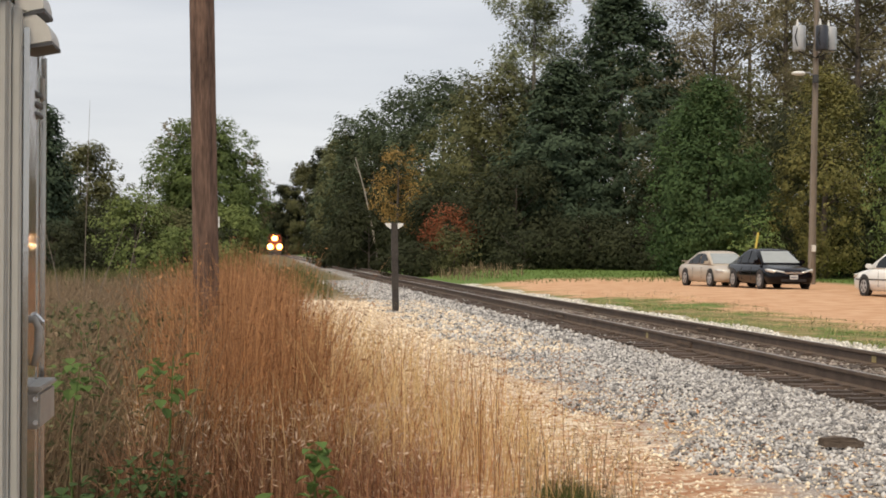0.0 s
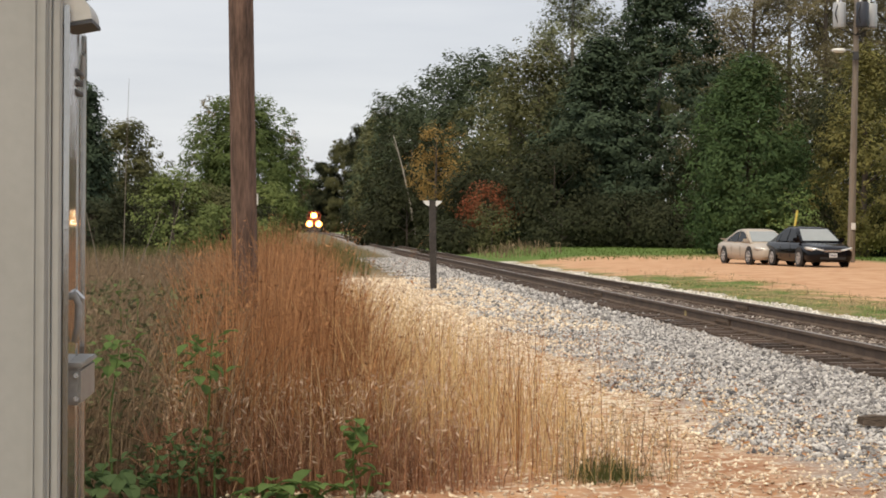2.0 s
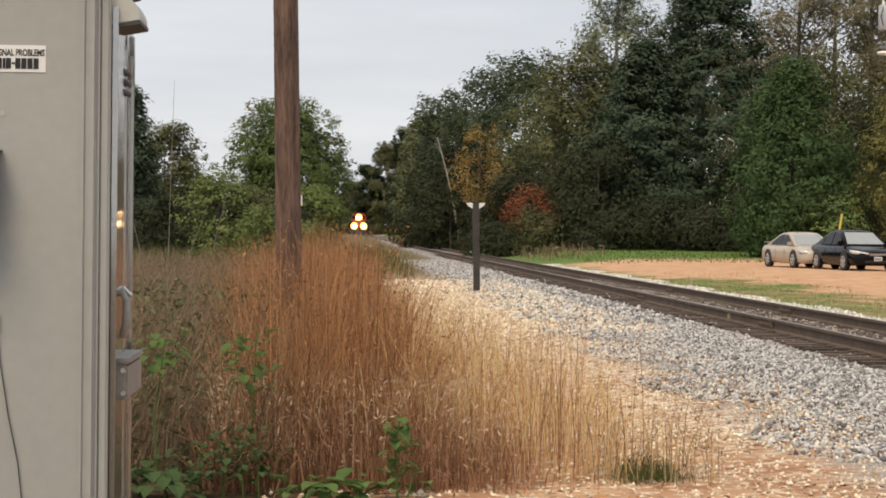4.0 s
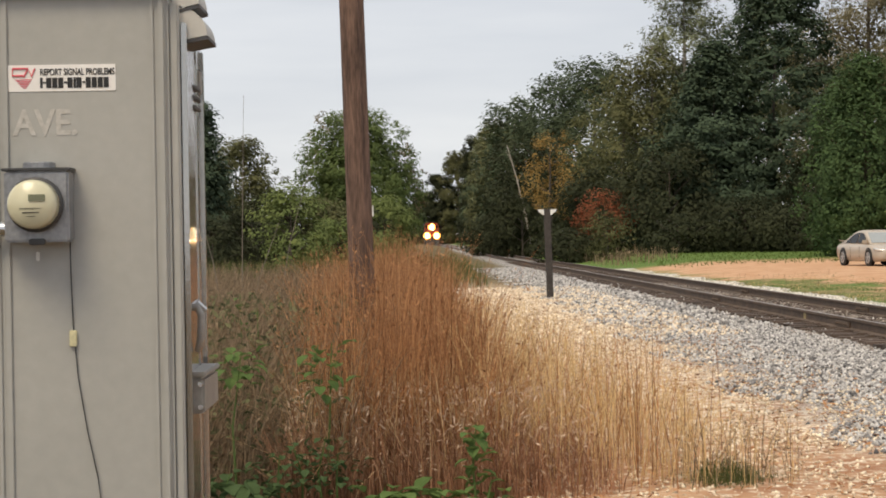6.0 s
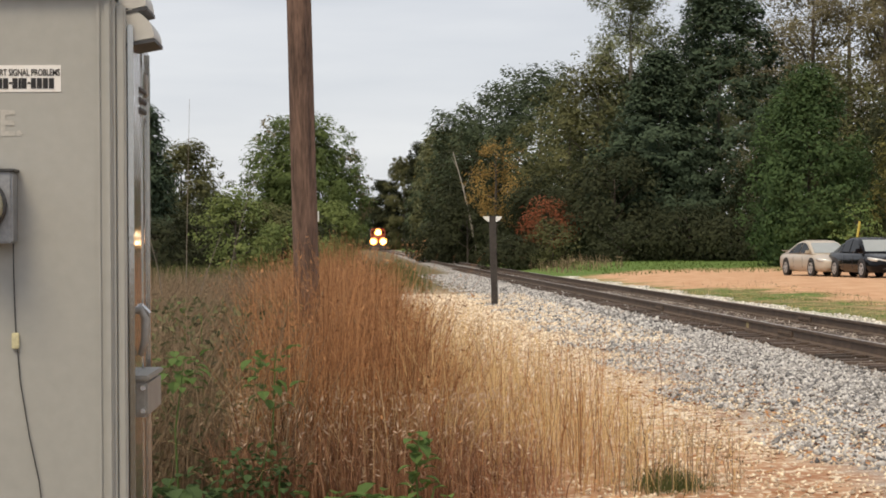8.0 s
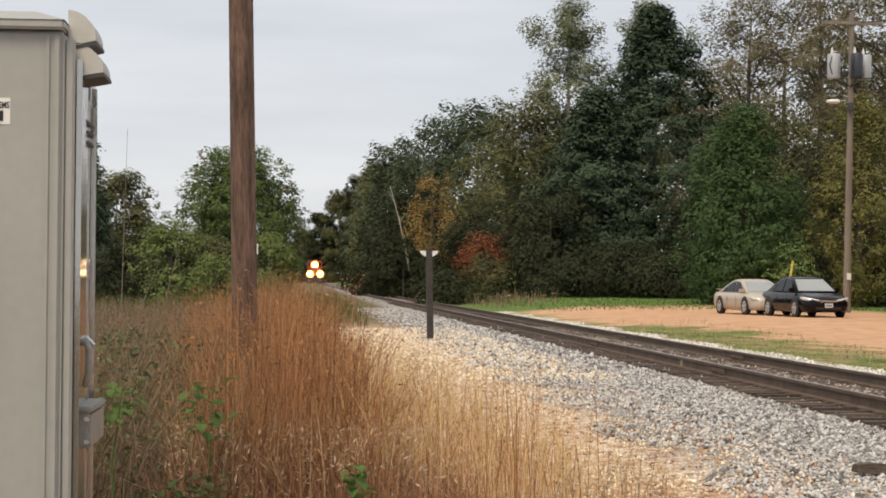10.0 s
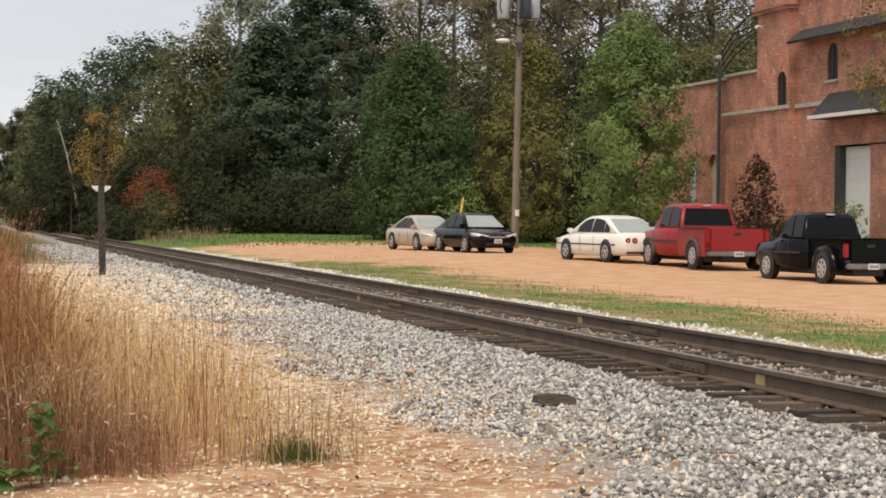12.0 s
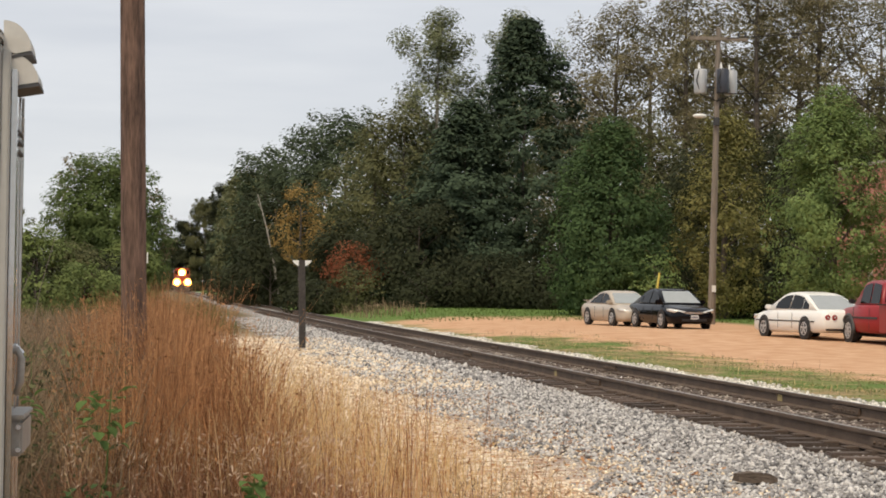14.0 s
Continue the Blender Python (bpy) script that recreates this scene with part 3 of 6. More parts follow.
# ---- poles and post ----
def ragged_pole(path, radii, n, seed):
    """A round timber with checks along the grain."""
    r = random.Random(seed)
    g = Geo()
    cut = [1 - (0.07 if r.random() < .25 else 0) - r.uniform(0, .02) for _ in range(n)]
    rings = []
    for (p, q) in zip(path, radii):
        rings.append([(p[0] + q * cut[k] * math.cos(6.2832 * k / n), p[1] + q * cut[k] * math.sin(6.2832 * k / n), p[2]) for k in range(n)])
    return g.loft(rings)


def build_poles():
    pole = thing("utility_pole", "weathered brown wooden pole standing in tall grass", "pole")
    zs = np.linspace(-.3, 7.5, 14)
    part("shaft", ragged_pole([(0.262 - .0215 * (z - 1.4), 16.6, z) for z in zs], [.102 - .0018 * z for z in zs], 22, 3), M["polewood"], pole)
    part("pole_tag", Geo().box(.352, .362, 16.54, 16.56, 1.66, 1.74), M["signwhite"], pole, "small white tag")
    post = thing("milepost", "dark wooden marker post with a small white cap by the track", "marker post")
    part("post", Geo().loft([[(4.05 - .022 * z + p, 49.5 + q, z) for p, q in ((-.075, -.08), (.075, -.08), (.08, -.07), (.08, .08), (-.08, .08), (-.08, -.07))] for z in (-.25, 0, .7, 1.4, 2.19, 2.21)]), M["signpost"], post)
    for s in (-1, 1):
        g = Geo().loft([[(4.0 + s * .08, yy, 2.2), (4.0 + s * .24, yy, 2.2), (4.0 + s * .2, yy, 2.13), (4.0 + s * .1, yy, 2.06), (4.0 + s * .08, yy, 2.06)] for yy in (49.40, 49.415)])
        part("blade", g, M["signwhite"], post, "white metal wing")
    # power pole with transformers and street lamp
    up = thing("power_pole", "grey wooden power pole with transformers and street lamp", "power pole")
    X, Y = 23.88, 81.0
    zs = np.linspace(0, 12.9, 10)
    part("shaft", ragged_pole([(X + .014 * (z - 3), Y, z) for z in zs], [.17 - .005 * z for z in zs], 16, 5), M["greywood"], up)
    part("crossarm", Geo().box(X - 1.15, X + 1.4, Y - .16, Y - .04, 12.35, 12.5, bev=.01), M["greywood"], up)
    for k in (-1.05, -.85, 1.0, 1.3):
        part("insulator", Geo().tube([(X + k, Y - .1, 12.5), (X + k, Y - .1, 12.58), (X + k, Y - .1, 12.62), (X + k, Y - .1, 12.72)], [.03, .06, .05, .03], 8), M["darkmetal"], up)
    grey = mat("transformer_grey", (.42, .44, .46), .45, .2, .08, 4, 30, .03)
    for k, (dx, dy, mt) in enumerate(((-.66, -.1, grey), (.22, -.42, mat("transformer_blue_grey", (.045, .05, .065), .4, .2, .1, 4, 30, .03)), (.74, .12, grey))):
        can = part("transformer", Geo().tube([(X + dx, Y + dy, 10.05), (X + dx, Y + dy, 10.1), (X + dx, Y + dy, 11.05), (X + dx, Y + dy, 11.1)], [.25, .27, .27, .24], 18), mt, up, "steel transformer can", True)
        part("bushing", Geo().tube([(X + dx - .08, Y + dy, 11.1), (X + dx - .08, Y + dy, 11.22), (X + dx - .08, Y + dy, 11.38)], [.06, .05, .02], 8), M["signwhite"], can)
        part("hanger", Geo().box(X + min(dx, 0), X + max(dx, .1), Y - .03, Y + .03, 10.3, 10.38), M["darkmetal"], can)
        part("lead", Geo().tube([(X + dx - .1, Y + dy - .2, 11.1), (X + dx - .25, Y + dy - .25, 10.6), (X + dx - .05, Y + dy - .2, 10.0), (X + .05, Y - .15, 9.75)], .025, 5), M["dark"], can)
    lamp = part("lamp_arm", Geo().tube([(X + .05, Y - .1, 8.97), (X - .3, Y - .3, 9.12), (X - .6, Y - .45, 9.1)], .035, 8), M["galv"], up, "", True)
    g = Geo().loft([[(X - .5 - d, Y - .45 + w * math.cos(a), 9.09 + hh * math.sin(a) - .02) for a in np.linspace(0, 6.28, 12, endpoint=False)] for d, w, hh in ((0, .05, .05), (.08, .13, .09), (.3, .17, .1), (.5, .14, .07), (.58, .03, .03))])
    part("lamp_head", g, M["signwhite"], up, "pale street lamp head", True)
    part("number_plate", Geo().box(X - .09, X + .09, Y - .19, Y - .175, 1.62, 1.9), M["signwhite"], up, "small white plate")
    part("meter_box", Geo().box(X - .1, X + .14, Y - .3, Y - .16, 8.7, 9.05, bev=.02), M["darkmetal"], up)
    for k, (za, zb) in enumerate(((10.1, 8.9), (12.45, 12.0))):
        w = thing("power_line", "thin dark overhead wire strung from the power pole", "wire", group="overhead wires")
        pts = [(X + .3 + 14 * q, Y - 12 * q, za + (zb - za + 2.5) * q - 2.4 * q * (1 - q)) for q in np.linspace(0, 1, 12)]
        part("strand", Geo().tube(pts, .018, 5), M["dark"], w)
    guard = thing("marker_rod", "leaning yellow plastic marker rod behind the parked car", "marker rod")
    part("rod", Geo().tube([(20.05, 76.6, .2), (20.4, 76.7, 2.35)], .045, 8), mat("yellow_plastic", (.62, .50, .10), .5, 0, .15, 5, 30, .02), guard)
    log = thing("timber_chunk", "short weathered timber chunk lying on the ballast", "timber")
    g = Geo().loft([[(-.22, -.07, 0), (-.22, .07, 0), (-.22, .06, .07), (-.22, -.05, .08)], [(-.05, -.085, 0), (-.05, .08, 0), (-.05, .07, .10), (-.05, -.07, .10)], [(.12, -.08, 0), (.12, .07, 0), (.12, .06, .09), (.12, -.06, .10)], [(.23, -.05, .02), (.23, .06, .01), (.23, .05, .07), (.23, -.03, .06)]])
    part("timber", g, mat("rotten_tie_wood", (.07, .05, .036), .95, 0, .5, 9, 50, .8, (.16, .12, .09), stretch=(.2, 1, 1), dist=.02), log)
    log.matrix_world = pose(5.06, 16.3, .03, 3, 4, 12) @ Matrix.Scale(.78, 4)


build_poles()


# ---- plants ----
def quads(centres, normals, size, stretch=1.0):
    """Bent leaf blades: two triangles folded along the middle, one for each centre."""
    n = len(centres)
    up = RNG.normal(0, 1, (n, 3))
    a = np.cross(normals, up)
    a /= np.linalg.norm(a, axis=1, keepdims=True) + 1e-9
    b = np.cross(normals, a)
    b /= np.linalg.norm(b, axis=1, keepdims=True) + 1e-9
    s = (size * RNG.uniform(.6, 1.3, n))[:, None]
    fold = normals * s * RNG.uniform(-.35, .35, (n, 1))
    V = np.stack([centres - a * s * stretch, centres + b * s * .55 + fold, centres + a * s * stretch, centres - b * s * .55 + fold], 1)
    F = np.arange(n * 4).reshape(n, 4)
    return V.reshape(-1, 3), F


def cloud(clumps, per, leaf, flat=1.0, heart=(0, 0, 5)):
    """Leaves gathered in clumps: (x, y, z, radius) rows; denser towards each clump's outside."""
    out, nor = [], []
    for x, y, z, r in clumps:
        k = max(6, int(per * r * r))
        d = RNG.normal(0, 1, (k, 3))
        d /= np.linalg.norm(d, axis=1, keepdims=True)
        q = RNG.uniform(.35, 1.0, (k, 1)) ** .5
        p = d * q * r * np.array([1, 1, flat]) * RNG.uniform(.75, 1.15, (k, 1))
        out.append(p + (x, y, z))
        o = Vector((x - heart[0], y - heart[1], z - heart[2])).normalized()
        nn = d * .6 + np.array(o) * .65 + RNG.normal(0, .30, (k, 3)) + (0, 0, .45)
        nor.append(nn / np.linalg.norm(nn, axis=1, keepdims=True))
    return quads(np.concatenate(out), np.concatenate(nor), leaf)


def limbs(height, radius, count, reach, start=.25, lean=0.0, seed=1, bare=False):
    """A tapered trunk with limbs; returns the geometry and the limbs' ends."""
    r = random.Random(seed)
    g, ends = Geo(), []
    zs = [height * q for q in (0, .08, .25, .5, .75, .96)]
    wob = [(lean * z + r.uniform(-.03, .03) * height * .25, r.uniform(-.03, .03) * height * .25) if z > 0 else (0, 0) for z in zs]
    g.tube([(w[0], w[1], z - .15) for w, z in zip(wob, zs)], [radius * q for q in (1.35, 1.0, .85, .6, .35, .08)], 9)
    for i in range(count):
        q = start + (1 - start) * (i + .5) / count * .95
        a = i * 2.4 + r.uniform(-.4, .4)
        L = reach * (1 - .55 * q) * r.uniform(.7, 1.15)
        z0 = height * q * .92
        bx, by = lean * z0, 0
        tilt = r.uniform(.35, .9)
        p1 = (bx + math.cos(a) * L * .5, by + math.sin(a) * L * .5, z0 + L * .5 * tilt)
        p2 = (bx + math.cos(a) * L, by + math.sin(a) * L, z0 + L * tilt * r.uniform(.8, 1.2))
        rr = radius * (1 - q) * .5 + .015
        g.tube([(bx, by, z0), p1, p2], [rr, rr * .65, rr * .2], 6)
        ends.append(p2)
        if bare:
            for k in range(4):
                b = a + r.uniform(-1.1, 1.1)
                l2 = L * r.uniform(.25, .5)
                g.tube([p1, (p1[0] + math.cos(b) * l2, p1[1] + math.sin(b) * l2, p1[2] + l2 * r.uniform(.5, 1.2))], [rr * .4, rr * .08], 4)
    return g, ends


def make_tree(name, label, at, height, width, leaf_m, bark_m, style="round", leaf=.2, per=60, base=.2, seed=1, density=1.0, lean=0.0, trunk=None, category="tree"):
    """One tree: trunk with limbs, and a crown of many leaves in uneven clumps."""
    r = random.Random(seed)
    x, y = at
    tree = thing(name, label, category, pose(x, y, float(ground_z(x, y)), 0, 0, 0))
    clumps = []
    R = width / 2
    if style == "pine":
        g, _ = limbs(height * .95, trunk or height * .011, 4, R * .5, .1, lean, seed)
        for k in range(int(46 * height * density)):
            q, a = r.uniform(0, 1) ** 1.15, r.uniform(0, 6.283)
            lobe = 1 + .14 * math.sin(a * 3 + seed + q * 9) + .10 * math.sin(a * 7 + q * 23)
            rad = (R * (1 - q ** 1.5) ** .82 + .3) * lobe
            d = r.uniform(.25, 1.0) ** .6
            rr = rad * d
            clumps.append((math.cos(a) * rr, math.sin(a) * rr, height * (base + (1 - base) * q) - .1 * rr * d + r.uniform(-.15, .15), r.uniform(.5, 1.0)))
            if d > .93:
                clumps.append((math.cos(a) * rr * 1.1, math.sin(a) * rr * 1.1, height * (base + (1 - base) * q) - .14 * rr, r.uniform(.28, .45)))
        V, F = cloud(clumps, per * 1.25, leaf * .72, .55, (0, 0, height * .35))
    elif style == "tall":
        g, ends = limbs(height, trunk or height * .014, 16, R * 1.3, .3, lean, seed, True)
        for e in ends:
            for k in range(5):
                if r.random() < density:
                    clumps.append((e[0] * r.uniform(.5, 1.15), e[1] * r.uniform(.5, 1.15), e[2] + r.uniform(-.9, .9), r.uniform(.45, 1.05)))
        for k in range(int(70 * density)):
            q = r.uniform(base, 1)
            a = r.uniform(0, 6.28)
            rr = R * math.sin(math.pi * min(1, q * .8 + .15)) * r.uniform(.2, .95)
            clumps.append((lean * q * height + math.cos(a) * rr, math.sin(a) * rr, q * height, r.uniform(.6, 1.35)))
        V, F = cloud(clumps, per * 1.45, leaf * .66, .8, (0, 0, height * .6))
    else:
        g, ends = limbs(height * .9, trunk or height * .02, 10, R * .8, max(.22, base), lean, seed)
        n = int(52 * density)
        for k in range(n):
            q = r.uniform(0, 1)
            a = r.uniform(0, 6.28)
            prof = math.sin(math.pi * (q * .82 + .12)) ** .6 if style == "round" else (1 - q ** 2.3) ** .65 * min(1, q * 1.6 + .62)
            rr = R * prof * r.uniform(.45, 1.0) * .86
            clumps.append((math.cos(a) * rr + lean * q * height, math.sin(a) * rr, height * (base + (1 - base) * q * .96), R * r.uniform(.2, .36)))
        for k in range(int(n * .9)):
            q, a = r.uniform(0, 1), r.uniform(0, 6.28)
            prof = math.sin(math.pi * (q * .82 + .12)) ** .6 if style == "round" else (1 - q ** 2.3) ** .65 * min(1, q * 1.6 + .62)
            clumps.append((math.cos(a) * R * prof * r.uniform(.9, 1.08), math.sin(a) * R * prof * r.uniform(.9, 1.08), height * (base + (1 - base) * q * 1.02), R * r.uniform(.07, .14)))
        V, F = cloud(clumps, per * 1.45, leaf * .66, .85, (0, 0, height * (base + (1 - base) * .4)))
    part("trunk", g, bark_m, tree, "", True)
    ob = new("crown", quick_mesh("crown", V, F, leaf_m))
    ob.parent = tree
    return tree


L = {
    "oak": leaf_mat("dark_oak_leaves", (0.036, 0.052, 0.032), (0.135, 0.167, 0.095)),
    "pine": leaf_mat("dark_pine_needles", (0.037, 0.057, 0.037), (0.076, 0.106, 0.063), .12),
    "olive": leaf_mat("olive_autumn_leaves", (0.058, 0.067, 0.031), (0.212, 0.208, 0.098)),
    "green": leaf_mat("green_leaves", (0.051, 0.083, 0.028), (0.187, 0.238, 0.085)),
    "deep": leaf_mat("deep_green_maple_leaves", (0.038, 0.069, 0.032), (0.116, 0.179, 0.069)),
    # The green leaves again, brightened so that the field-edge bushes look lit.
    "litgreen": leaf_mat("sunny_bush_leaves", (0.075, 0.110, 0.036), (0.27, 0.32, 0.115)),
    "maple": leaf_mat("maple_leaves", (0.066, 0.118, 0.041), (0.306, 0.396, 0.144)),
    "yellow": leaf_mat("yellow_green_leaves", (0.090, 0.096, 0.034), (0.310, 0.285, 0.105)),
    "orange": leaf_mat("orange_leaves", (0.138, 0.108, 0.040), (0.550, 0.352, 0.121)),
    "red": leaf_mat("red_leaves", (0.070, 0.060, 0.028), (0.40, 0.115, 0.062)),
    "aspen": leaf_mat("pale_aspen_leaves", (0.080, 0.095, 0.050), (0.304, 0.323, 0.182)),
    "brown": leaf_mat("sparse_brown_leaves", (0.081, 0.075, 0.043), (0.288, 0.246, 0.141)),
    # Leaf colour lowered to carry the understorey's shade below the woods.
    "shrub": leaf_mat("shade_toned_shrub_leaves", (0.022, 0.029, 0.017), (0.076, 0.083, 0.043)),
    "weed": leaf_mat("weed_leaves", (0.048, 0.092, 0.030), (0.202, 0.299, 0.097), .35),
    "darkweed": leaf_mat("dark_weed_leaves", (0.030, 0.058, 0.024), (0.115, 0.170, 0.070), .3),
    "plum": leaf_mat("plum_leaves", (0.039, 0.023, 0.018), (0.124, 0.065, 0.049)),
}


def right_side(px, d):
    """A place at distance d on a bearing counted from the field's edge to the building."""
    return (0.47 + (-7.90 + px * 0.02955) * (d - 1.9) / 98.1, d)


def left_side(px, d):
    return (0.65 + (-12.79 + px * 0.0290) * (d - 2.1) / 97.9, d)


def woods():
    R_, S_ = right_side, left_side
